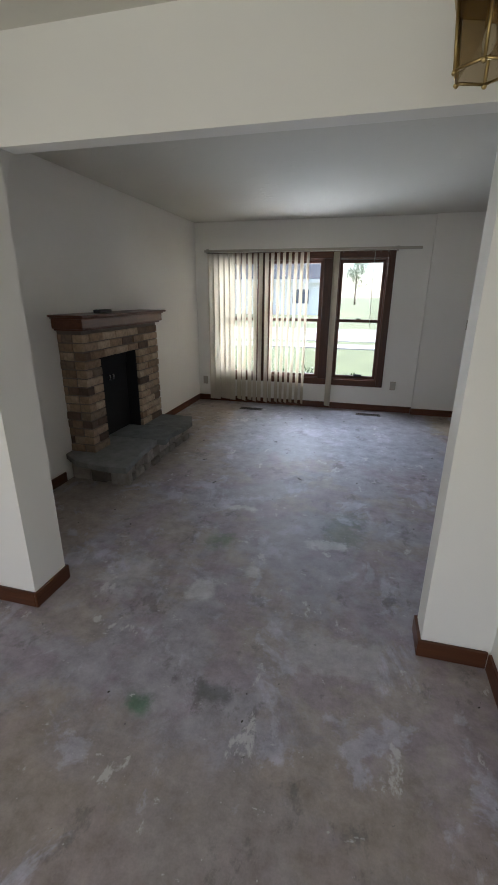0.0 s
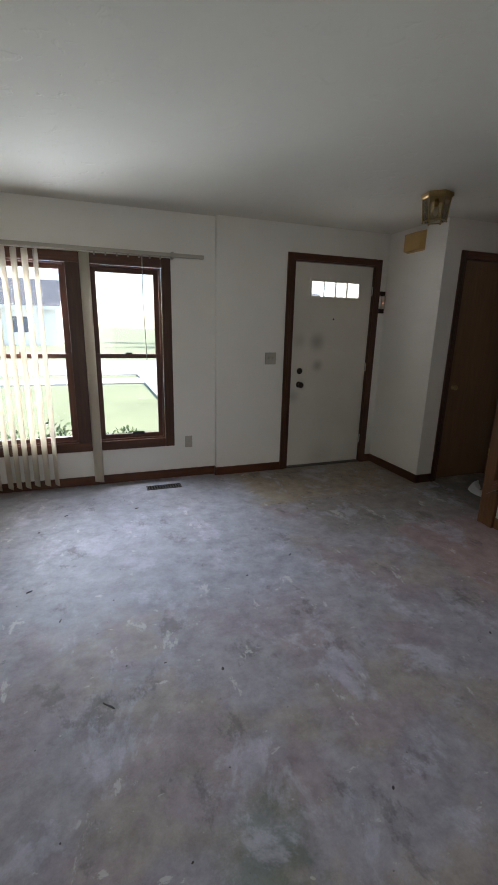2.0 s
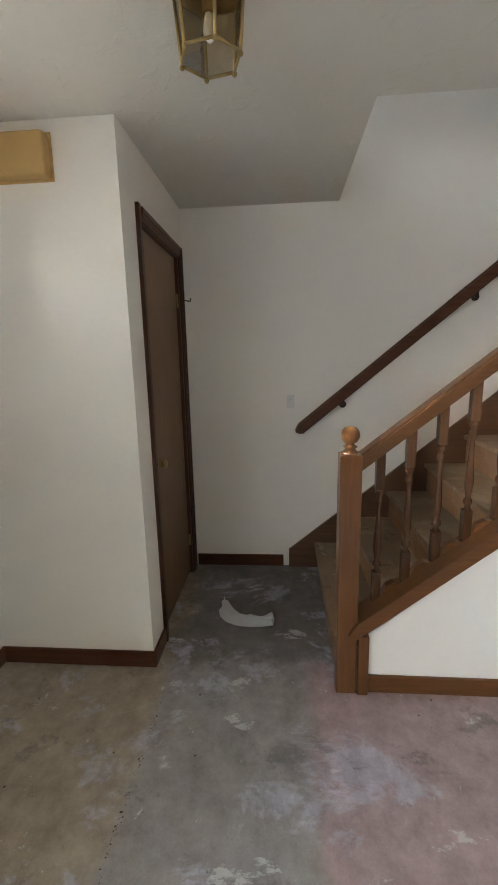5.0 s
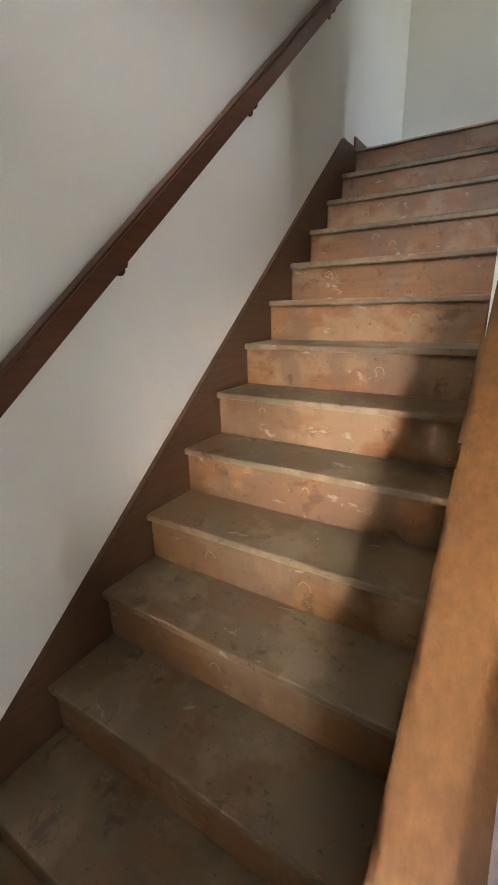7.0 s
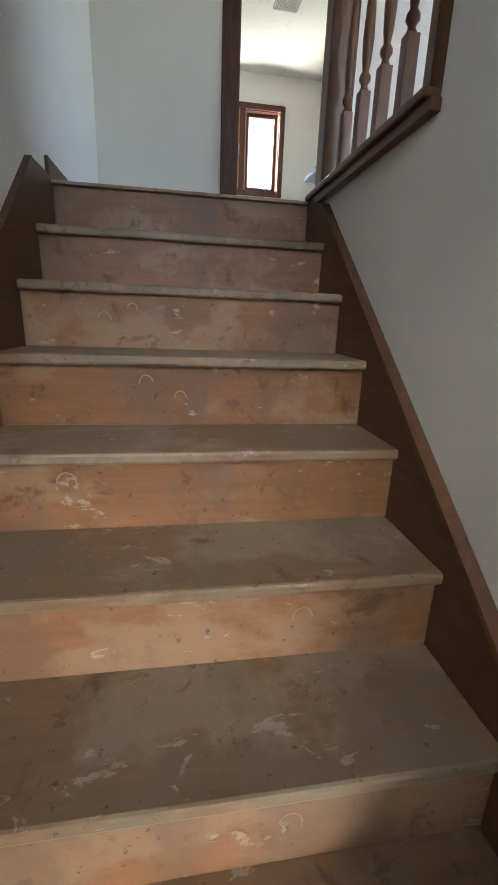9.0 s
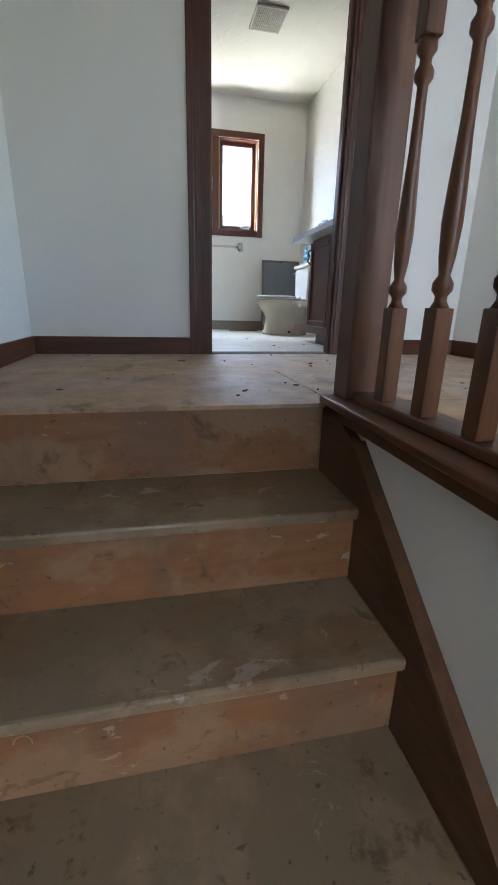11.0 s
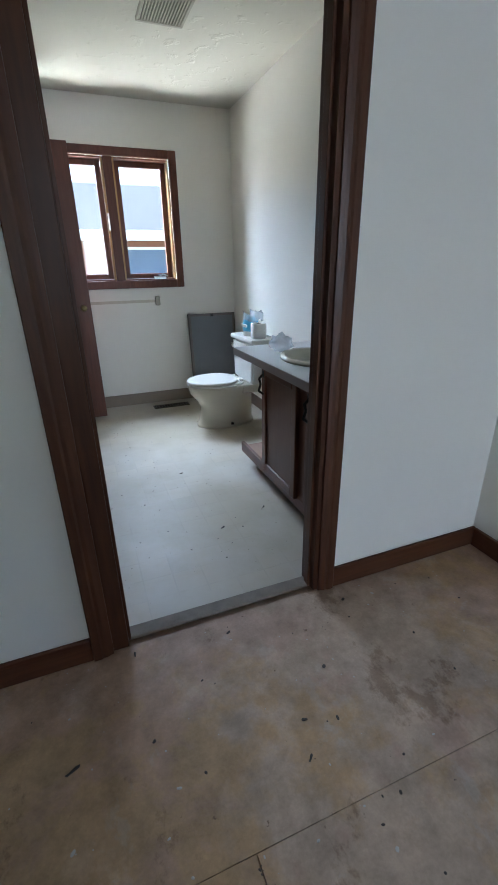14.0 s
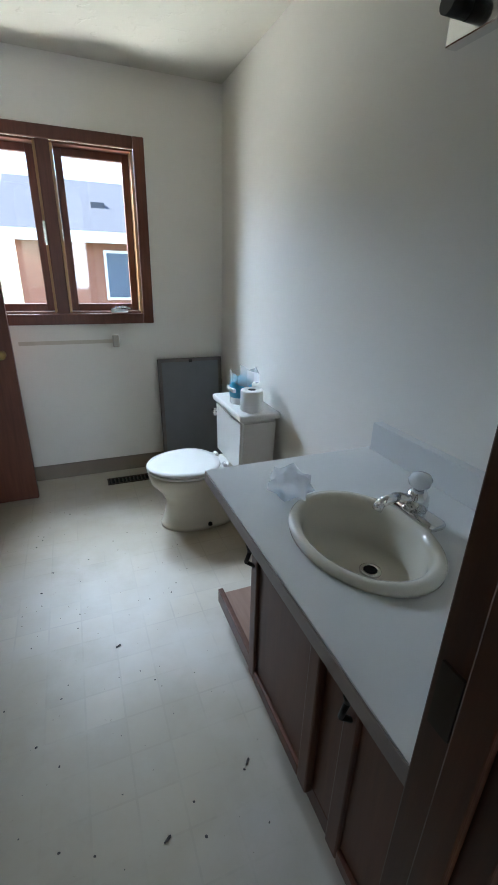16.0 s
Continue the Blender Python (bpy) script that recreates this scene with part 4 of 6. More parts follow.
# ---- living room things ----
def fireplace():
    f = thing("fireplace", "brick fireplace with dark wood mantel, black firebox and raised stone hearth", "fireplace", (XL, -2.36, 0))
    xf, y0, y1, zt = -2.82, -2.98, -1.70, 1.24
    o0, o1, oz, hz = -2.75, -2.13, 1.04, 0.235
    part("core", boxes((XL, xf - 0.012, y0 + 0.012, o0 - 0.012, 0, zt), (XL, xf - 0.012, o1 + 0.012, y1 - 0.012, 0, zt), (XL, xf - 0.012, o0 - 0.012, o1 + 0.012, oz + 0.012, zt)), MORTAR, f)
    part("firebox", boxes((XL, XL + 0.02, o0, o1, hz, oz), (XL, xf - 0.03, o0 - 0.01, o0 + 0.01, hz, oz), (XL, xf - 0.03, o1 - 0.01, o1 + 0.01, hz, oz), (XL, xf - 0.03, o0, o1, oz - 0.01, oz + 0.012)), NEAR_BLACK, f)
    scr = part("fire_screen", boxes((xf - 0.15, xf - 0.14, o0 + 0.012, o1 - 0.012, hz + 0.01, oz - 0.16), (xf - 0.155, xf - 0.125, o0 + 0.01, o1 - 0.01, oz - 0.16, oz - 0.012)), NEAR_BLACK, f, "black metal fire doors")
    for y in (-2.47, -2.41):
        part("pull", tube(bmesh.new(), [(xf - 0.14, y, 0.80), (xf - 0.115, y, 0.80), (xf - 0.115, y, 0.76), (xf - 0.14, y, 0.76)], 0.006), CHROME, scr, "bright metal pull")
    # mantel: stepped moulding that returns to the wall at both ends
    prof = [(0.02, 1.235, 1.25), (0.04, 1.25, 1.325), (0.055, 1.325, 1.338), (0.075, 1.338, 1.355)]
    for i, (out, lo, hi) in enumerate(prof):
        part("mantel_moulding" if i < 3 else "mantel_shelf", boxes((XL, xf + out + 0.005, y0 - out, y1 + out, lo, hi), bevel=0.006), TRIM_Y, f, "dark stained mantel shelf" if i == 3 else "")
    # bricks
    meshes = {}

    def brick(kind, x, y, z, dx, dy, dz):
        key = (round(dx, 3), round(dy, 3), round(dz, 3))
        if key not in meshes:
            meshes[key] = mesh_of("brick", boxes((-dx / 2, dx / 2, -dy / 2, dy / 2, -dz / 2, dz / 2), bevel=0.004), BRICK)
        o = new("brick", meshes[key])
        o.parent = f
        o.matrix_parent_inverse = f.matrix_world.inverted()
        o.location = (x + rnd.uniform(-0.004, 0.004), y, z)
        o.rotation_euler = (rnd.uniform(-0.02, 0.02), rnd.uniform(-0.02, 0.02), rnd.uniform(-0.02, 0.02))
    rnd = random.Random(2)
    h, g, row = 0.060, 0.010, 0
    z = hz
    while z + h < zt + 0.02:
        spans = [(y0, o0), (o1, y1)] if z + h <= oz + 0.01 else [(y0, y1)]
        for a, b in spans:
            y, off = a, (row % 2)
            ln = (0.095 if off else 0.195)
            while y < b - 0.02:
                e = min(y + ln, b)
                if b - e < 0.05:
                    e = b
                brick("f", xf - 0.045, (y + e) / 2, z + h / 2, 0.09, e - y - g, h)
                y, ln = e, 0.195
        for ys, n in ((y0 + 0.045, 1), (y1 - 0.045, 1)):
            if (row % 2) == 0:
                brick("s", xf - 0.165, ys, z + h / 2, 0.125, 0.09, h)
            else:
                brick("s", xf - 0.14, ys, z + h / 2, 0.09, 0.09, h)
                brick("s", xf - 0.21, ys, z + h / 2, 0.03, 0.09, h)
        z += h + g
        row += 1
    # hearth: rough-edged stone slabs on a stone base
    part("hearth_core", boxes((XL, -2.56, -3.0, -1.78, 0, 0.18)), MORTAR, f)
    cuts = [-3.09, -2.52, -2.10, -1.68]
    for a, b in zip(cuts, cuts[1:]):
        rr = random.Random(int(-a * 100))
        front = -2.40 if a > -3.0 else -2.43
        near = [(XL, -3.06), (-2.86, -3.19), (-2.55, -3.23)] if a < -3 else [(XL, a + 0.001)]
        pts = near[:1] + [(XL, b - 0.001), (front + rr.uniform(-0.05, 0.03) - (0.05 if b > -1.7 else 0), b - 0.001), (front + rr.uniform(-0.03, 0.04), (a + b) / 2), (front + rr.uniform(-0.04, 0.03) + (0.06 if a < -3 else 0), a - (0.12 if a < -3 else -0.001))] + near[:0:-1]
        bm = prism(bmesh.new(), pts, "z", 0.187, hz)
        bmesh.ops.bevel(bm, geom=bm.edges[:], offset=0.004, segments=2, affect="EDGES")
        part("hearth_slab", bm, HEARTH_TOP, f)
    rr = random.Random(7)
    y = -3.05
    while y < -1.75:
        ln = rr.uniform(0.12, 0.24)
        for z0, z1 in ((0.0, 0.07), (0.078, 0.184)):
            part("stone", boxes((-2.60, -2.485 + rr.uniform(-0.02, 0.02), y, min(y + ln, -1.72) - 0.01, z0, z1 - rr.uniform(0, 0.012)), bevel=0.012), STONE, f)
        y += ln
    for i in range(3):
        x = XL + 0.02 + i * 0.19
        part("stone", boxes((x, x + 0.17 - 0.03 * (i == 1), -3.035 - 0.008 * i, -2.99, 0, 0.183), bevel=0.01), STONE, f)
    return f


fireplace()
bm = boxes((-2.90, -2.83, -2.68, -2.50, 1.356, 1.385), bevel=0.01)
solid("remote_control", bm, BLACK, "black handset lying on the mantel", "remote")


def plate(name, label, category, m, cx, cz, wall, w=0.072, h=0.115, axis="y", holes=2, out=-1):
    """A wall plate with its toggle or sockets; wall: the wall's face along the axis."""
    th = thing(name, label, category, (cx, wall, cz) if axis == "y" else (wall, cx, cz))

    def put(a0, a1, d0, d1, z0, z1, bev):
        d0, d1 = sorted((wall + out * d0, wall + out * d1))
        return boxes((a0, a1, d0, d1, z0, z1) if axis == "y" else (d0, d1, a0, a1, z0, z1), bevel=bev)
    part("cover", put(cx - w / 2, cx + w / 2, 0, 0.006, cz - h / 2, cz + h / 2, 0.002), m, th)
    if name == "light_switch":
        n = 2 if w > 0.1 else 1
        for i in range(n):
            c = cx + (i - (n - 1) / 2) * 0.046
            part("toggle", put(c - 0.005, c + 0.005, 0.006, 0.016, cz - 0.004, cz + 0.014, 0.002), m, th)
    elif holes:
        for dz in (-0.02, 0.02):
            part("socket", put(cx - 0.016, cx + 0.016, 0.006, 0.009, cz + dz - 0.014, cz + dz + 0.014, 0.004), m, th)
    return th


plate("light_switch", "beige double light switch beside the entry door", "switch", BEIGE, 0.556, 1.175, 0.0, 0.116, 0.116)
plate("outlet", "beige outlet under the front window", "outlet", BEIGE, -0.27, 0.36, 0.06)
plate("outlet", "beige outlet near the fireplace corner", "outlet", BEIGE, -2.945, 0.30, 0.06)
plate("light_switch", "white single switch on the stairwell wall", "switch", WHITE, -1.475, 1.195, XS, 0.05, 0.085, "x")
plate("light_switch", "white switch on the wall beside the mantel", "switch", WHITE, -1.52, 1.22, XL, 0.06, 0.11, "x", out=1)


def register(name, label, x0, x1, y0, y1, z, m):
    r = thing(name, label, "register", ((x0 + x1) / 2, (y0 + y1) / 2, z))
    part("frame", boxes((x0, x1, y0, y0 + 0.012, z, z + 0.006), (x0, x1, y1 - 0.012, y1, z, z + 0.006), (x0, x0 + 0.012, y0, y1, z, z + 0.006), (x1 - 0.012, x1, y0, y1, z, z + 0.006), bevel=0.0015), m, r)
    # a black sheet paints the shade of the duct under the slats
    part("well", boxes((x0 + 0.012, x1 - 0.012, y0 + 0.012, y1 - 0.012, z, z + 0.0015)), NEAR_BLACK, r)
    n = 12
    for i in range(n):
        x = x0 + 0.012 + (x1 - x0 - 0.024) * (i + 0.5) / n
        part("slat", boxes((x - 0.004, x + 0.004, y0 + 0.012, y1 - 0.012, z + 0.0015, z + 0.005)), m, r)
    return r


register("floor_register", "brown metal floor register by the window", -2.30, -1.99, -0.36, -0.26, 0.0, BRONZE)
register("floor_register", "brown metal floor register by the window", -0.72, -0.40, -0.24, -0.14, 0.0, BRONZE)
register("floor_register", "brown metal floor register in the bathroom", 1.22, 1.53, -8.58, -8.49, Z, BRONZE)

# things on the foyer walls
box_t = thing("door_chime", "yellowed blank chime box high on the closet wall", "chime", (XC, -0.395, 2.28))
part("cover", boxes((XC - 0.055, XC, -0.51, -0.28, 2.205, 2.362), bevel=0.008), YELLOWED, box_t)
part("rim", boxes((XC - 0.004, XC, -0.52, -0.27, 2.195, 2.372), bevel=0.001), YELLOWED, box_t)
sen = thing("alarm_sensor", "beige intercom with a small orange light beside the door", "sensor", (1.80, 0.0, 1.75))
part("case", boxes((1.798, 1.835, -0.03, 0, 1.69, 1.82), bevel=0.004), BEIGE, sen)
part("cap", boxes((1.775, 1.832, -0.022, 0, 1.82, 1.865), bevel=0.003), BRONZE, sen)
part("foot", boxes((1.775, 1.832, -0.022, 0, 1.645, 1.69), bevel=0.003), BRONZE, sen)
LED, n_, l_, b_ = shader("indicator")
b_.inputs["Base Color"].default_value = (0.8, 0.25, 0.1, 1)
b_.inputs["Emission Color"].default_value, b_.inputs["Emission Strength"].default_value = (1, 0.25, 0.08, 1), 1.5
part("indicator", boxes((1.80, 1.812, -0.033, -0.03, 1.745, 1.752)), LED, sen)


def ceiling_lantern(x, y, zc, label, drop=0.0):
    """A hexagonal brass lantern with six tapering glass sides, on a stem where it hangs lower."""
    t = thing("ceiling_lantern", label, "lamp", (x, y, zc), "ceiling lanterns")

    def ring(r, z):
        return [Vector((x + r * math.cos(math.tau * i / 6 + 0.3), y + r * math.sin(math.tau * i / 6 + 0.3), z)) for i in range(6)]
    bm = lathe(bmesh.new(), [(0.098, -0.038), (0.108, -0.03), (0.108, -0.006), (0.09, 0.0)], 0, 0, 6)
    bmesh.ops.transform(bm, matrix=Matrix.Translation((x, y, zc)) @ Matrix.Rotation(0.3, 4, "Z"), verts=bm.verts)
    for fc in bm.faces:
        fc.smooth = False
    part("canopy", bm, BRASS, t, "brass hexagonal canopy")
    if drop:
        part("stem", rod(bmesh.new(), (x, y, zc - 0.002), (x, y, zc + drop), 0.008), BRASS, t)
        part("ceiling_plate", lathe(bmesh.new(), [(0.055, -0.03), (0.06, -0.02), (0.06, 0.0)], x, y, 20, zc + drop), BRASS, t)
    a, b = ring(0.094, zc - 0.036), ring(0.080, zc - 0.185)
    for i in range(6):
        part("bar", rod(bmesh.new(), a[i], b[i], 0.0045, 6), BRASS, t)
        part("edge", rod(bmesh.new(), b[i], b[(i + 1) % 6], 0.004, 6), BRASS, t)
        bm = bmesh.new()
        bmesh.ops.create_uvsphere(bm, u_segments=8, v_segments=6, radius=0.0075, matrix=Matrix.Translation(b[i] - Vector((0, 0, 0.004))))
        part("tip", bm, BRASS, t)
        bm = bmesh.new()
        q = [bm.verts.new(p) for p in (a[i], a[(i + 1) % 6], b[(i + 1) % 6], b[i])]
        bm.faces.new(q)
        bmesh.ops.solidify(bm, geom=bm.faces[:], thickness=0.002)
        part("pane", bm, LAMPGLASS, t).visible_shadow = False
    part("socket", rod(bmesh.new(), (x, y, zc - 0.04), (x, y, zc - 0.09), 0.016), BRASS, t)
    part("bulb", lathe(bmesh.new(), [(0.004, -0.15), (0.012, -0.142), (0.017, -0.125), (0.014, -0.105), (0.011, -0.09)], x, y, 12, zc), PAPER, t)


ceiling_lantern(1.285, -1.245, H, "brass and glass hexagonal ceiling lantern in the foyer, unlit")
ceiling_lantern(-0.47, -4.42, H - 0.17, "brass and glass hexagonal lantern hung in the dining room, unlit", 0.17)


def crumpled(name, pts, r, m, label, category, seed, z0=0.0):
    """A crumpled strip of cloth along a line."""
    rnd = random.Random(seed)
    bm = bmesh.new()
    rows = []
    for i, (x, y, w) in enumerate(pts):
        d = Vector(pts[min(i + 1, len(pts) - 1)][:2]) - Vector(pts[max(i - 1, 0)][:2])
        nrm = Vector((-d.y, d.x)).normalized()
        row = []
        for j in range(9):
            s = j / 4 - 1
            hh = r * (1 - s * s) * rnd.uniform(0.25, 1.4) + abs(math.sin(j * 2.1 + i)) * r * 0.6
            row.append(bm.verts.new((x + nrm.x * s * w + rnd.uniform(-0.008, 0.008), y + nrm.y * s * w + rnd.uniform(-0.008, 0.008), z0 + max(0.003, hh if 0 < j < 8 else 0.003))))
        rows.append(row)
    for a, b in zip(rows, rows[1:]):
        for j in range(8):
            bm.faces.new((a[j], a[j + 1], b[j + 1], b[j])).smooth = True
    bmesh.ops.solidify(bm, geom=bm.faces[:], thickness=0.002)
    return solid(name, bm, m, label, category)


crumpled("rag", [(2.37, -1.06, 0.02), (2.34, -1.075, 0.04), (2.29, -1.09, 0.042), (2.24, -1.12, 0.034), (2.215, -1.17, 0.03), (2.21, -1.23, 0.034), (2.215, -1.30, 0.03), (2.20, -1.36, 0.012)], 0.045, RAG,
         "crumpled white cloth lying on the floor by the stairs", "cloth", 3)


def debris(name, label, seed, n, xr, yr, z, smin, smax, m):
    rnd = random.Random(seed)
    bm = bmesh.new()
    for _ in range(n):
        x, y, s = rnd.uniform(*xr), rnd.uniform(*yr), rnd.uniform(smin, smax) * rnd.choice((0.5, 0.7, 1, 1.4))
        mt = Matrix.Translation((x, y, z + s * 0.18)) @ Matrix.Rotation(rnd.uniform(0, 3), 4, "Z") @ Matrix.Diagonal((s * rnd.uniform(0.7, 2.0), s, s * 0.35, 1))
        bmesh.ops.create_icosphere(bm, subdivisions=1, radius=0.5, matrix=mt)
    return solid(name, bm, m, label, "debris", kind="stuff")


debris("dark_crumbs", "scattered dark crumbs on the subfloor", 11, 170, (-2.6, 1.7), (-5.4, -0.2), 0, 0.003, 0.010, DUST)
debris("pale_chips", "scattered pale paint chips on the subfloor", 12, 330, (-2.4, 1.7), (-5.6, -0.3), 0, 0.002, 0.007, CHIP)
debris("dark_crumbs", "dirt packed along a seam of the subfloor", 15, 150, (0.25, 1.66), (-0.884, -0.866), 0, 0.002, 0.006, DUST)
debris("dark_crumbs", "dark grit on the bathroom vinyl", 13, 150, (1.25, 2.1), (-8.3, -6.2), Z, 0.002, 0.006, DUST)
debris("dark_crumbs", "dark grit on the landing plywood", 14, 90, (0.8, 2.85), (-6.0, -4.9), Z, 0.003, 0.009, DUST)
debris("pale_chips", "scattered pale plaster chips on the landing plywood", 16, 130, (0.75, 2.4), (-6.0, -4.85), Z, 0.002, 0.007, CHIP)
debris("dark_crumbs", "dirt packed along the plywood seam on the landing", 17, 110, (1.859, 1.866), (-5.38, -4.83), Z, 0.001, 0.004, DUST)
def scrap(x, y, z, ln, a, label, bent=0.0):
    """A splinter with a tapered, slightly lifted end."""
    bm = prism(bmesh.new(), [(-ln * 0.42, -0.0015), (-ln / 6, -0.0035), (ln / 5, -0.0022), (ln * 0.42, -0.001), (ln / 3, 0.002), (-ln / 8, 0.0032), (-ln * 0.36, 0.0028)], "z", 0.0, 0.004)
    for v in bm.verts:
        v.co.z += max(0.0, v.co.x / ln) * bent
        v.co.y += 0.10 * ln * math.sin(v.co.x / ln * 4)
    bmesh.ops.transform(bm, matrix=Matrix.Translation((x, y, z)) @ Matrix.Rotation(a, 4, "Z"), verts=bm.verts)
    solid("wood_scrap", bm, DUST, label, "scrap", "floor scraps")


for x, y, ln, a in ((-1.136, -2.53, 0.075, 2.1), (-1.53, -1.615, 0.04, 0.2), (-2.09, -2.31, 0.045, 0.4), (-1.35, -1.93, 0.03, 0.9), (-2.3, -1.78, 0.03, 1.2), (0.05, -1.68, 0.03, 0.4),
                    (-0.85, -0.62, 0.035, 0.1), (-1.39, -0.61, 0.035, 0.3), (-1.83, -2.79, 0.06, 0.9)):
    scrap(x, y, 0, ln, a, "small dark scrap lying on the subfloor")
for x, y, ln, a in ((2.215, -5.705, 0.07, 0.2), (1.636, -5.606, 0.03, 2.4), (1.668, -5.515, 0.04, 0.5), (2.073, -4.968, 0.06, 0.7), (1.885, -5.051, 0.05, 0.2), (1.842, -4.967, 0.045, 0.9),
                    (1.909, -5.093, 0.03, 1.3), (2.03, -5.99, 0.035, 1.2), (1.73, -5.96, 0.03, 0.2), (2.02, -5.70, 0.02, 0.4), (2.106, -4.90, 0.025, 1.8)):
    scrap(x, y, Z, ln * 0.62, a, "dark splinter lying on the landing plywood", 0.006)
for x, y, ln, a in ((1.307, -6.648, 0.022, 0.5), (1.603, -7.184, 0.022, 0.1), (1.553, -6.553, 0.025, 0.2)):
    scrap(x, y, Z, ln, a, "dark crumb lying on the bathroom vinyl")

# ---- landing ----
def landing_sheets():
    top = thing("plywood_floor", "bare plywood sheets with dark seams on the landing", "floor", (1.7, -5.4, Z))
    top["kind"] = "structure"
    g = 0.001
    for x0, x1, y0, y1 in ((1.862 + g, XS - 0.022, -5.395, -4.785), (0.594, 1.862 - g, -5.395, -4.803), (0.594, XS, -6.03, -5.3965)):
        part("sheet", boxes((x0, x1, y0, y1, Z - 0.011, Z), bevel=0.0008), PLY, top)
    part("sheet", boxes((0.594, 1.70, -4.792, 0.11, Z - 0.011, Z)), PLY, top)


landing_sheets()

# ---- bathroom things ----
CT = Z + 0.74


def vanity():
    v = thing("vanity", "brown wooden vanity cabinet, its end drawer bay open and empty", "vanity", (0.98, -6.6, Z))
    xf, y0, y1 = 1.215, -7.20, -6.125
    t = 0.018
    yb = -6.83
    part("toe_kick", boxes((xf - 0.075, xf - 0.06, yb, y1, Z, Z + 0.09)), CABINET, v)
    part("bottom", boxes((0.71, xf - 0.021, y0, y1, Z + 0.09, Z + 0.108)), BAYWOOD, v, "dusty bare bottom board")
    part("side", boxes((0.71, xf - 0.02, yb - t, yb, Z + 0.108, CT - 0.04)), CABINET, v)
    part("side", boxes((0.71, xf - 0.02, y1 - t, y1 - 0.001, Z + 0.108, CT - 0.04)), CABINET, v)
    part("front_rail", boxes((xf - 0.02, xf, y0, y1, Z + 0.075, Z + 0.135), bevel=0.003), CABINET, v)
    part("front_rail", boxes((xf - 0.02, xf, yb - t, y1, CT - 0.10, CT - 0.04), bevel=0.003), CABINET, v)
    for a, b in ((yb - t, yb + 0.02), (-6.475, -6.355), (y1 - 0.03, y1)):
        part("stile", boxes((xf - 0.02, xf - 0.001, a, b, Z + 0.135, CT - 0.10)), CABINET, v)
    for a, b in ((yb, -6.462), (-6.372, -6.135)):
        z0, z1, s = Z + 0.125, CT - 0.062, 0.042
        d = part("door", boxes((xf, xf + 0.012, a + 0.02, b - 0.02, z0 + 0.02, z1 - 0.02)), CABINET, v)
        for p, q, lo, hi in ((a, a + s, z0, z1), (b - s, b, z0, z1), (a + s, b - s, z0, z0 + s), (a + s, b - s, z1 - s, z1)):
            part("door_rail" if q - p > s + 0.01 else "door_stile", boxes((xf, xf + 0.022, p, q, lo, hi), bevel=0.005), CABINET, d)
        ya = a + 0.022
        zz = CT - 0.15
        part("handle", tube(bmesh.new(), [(xf + 0.022, ya, zz + 0.05), (xf + 0.043, ya, zz + 0.03), (xf + 0.036, ya, zz), (xf + 0.046, ya, zz - 0.03), (xf + 0.022, ya, zz - 0.05)], 0.006), BLACK, d, "black metal pull")
        part("handle_plate", boxes((xf + 0.022, xf + 0.025, ya - 0.012, ya + 0.012, zz + 0.035, zz + 0.068), bevel=0.001), BLACK, d)


BAYWOOD = wood("bay_wood", (0.20, 0.12, 0.085), (0.34, 0.22, 0.16), "y", 0.6)
vanity()


def countertop():
    cx, cy, a, b = 1.075, -6.585, 0.175, 0.135
    c = thing("countertop", "white laminate vanity top with backsplash, scuffed around the sink", "countertop", (1.02, -6.6, CT))
    bm = bmesh.new()
    n = 40
    x0, x1, y0, y1 = 0.702, 1.305, -7.03, -6.123
    ring = [(cx + b * math.cos(i * math.tau / n), cy + a * math.sin(i * math.tau / n)) for i in range(n)]

    def out(p):
        dx, dy = p[0] - cx, p[1] - cy
        k = min(((x1 - cx) / dx) if dx > 1e-6 else ((x0 - cx) / dx if dx < -1e-6 else 1e9), ((y1 - cy) / dy) if dy > 1e-6 else ((y0 - cy) / dy if dy < -1e-6 else 1e9))
        return cx + dx * k, cy + dy * k
    outer = [out(p) for p in ring]
    corners = [(x1, y1), (x0, y1), (x0, y0), (x1, y0)]
    for z in (CT,):
        iv = [bm.verts.new((*p, z)) for p in ring]
        ov = [bm.verts.new((*p, z)) for p in outer]
        for i in range(n):
            j = (i + 1) % n
            pa, pb = outer[i], outer[j]
            extra = []
            if abs(pa[0] - pb[0]) > 1e-4 and abs(pa[1] - pb[1]) > 1e-4:
                best = min(corners, key=lambda q: (q[0] - (pa[0] + pb[0]) / 2) ** 2 + (q[1] - (pa[1] + pb[1]) / 2) ** 2)
                extra = [bm.verts.new((*best, z))]
            bm.faces.new([iv[i], ov[i], *extra, ov[j], iv[j]])
    bmesh.ops.recalc_face_normals(bm, faces=bm.faces[:])
    bmesh.ops.solidify(bm, geom=bm.faces[:], thickness=0.036)
    part("top", bm, LAMINATE, c)
    part("front_edge", boxes((x1 + 0.0005, x1 + 0.004, y0, y1, CT - 0.036, CT - 0.002), bevel=0.001), EDGE, c, "brown laminate front edge")
    part("end_edge", boxes((x0, x1, y0 - 0.003, y0 - 0.0005, CT - 0.036, CT - 0.002)), EDGE, c)
    part("backsplash", boxes((x0, x0 + 0.035, y0 + 0.02, y1, CT + 0.001, CT + 0.095), bevel=0.003), LAMINATE, c)
    return cx, cy


SX, SY = countertop()


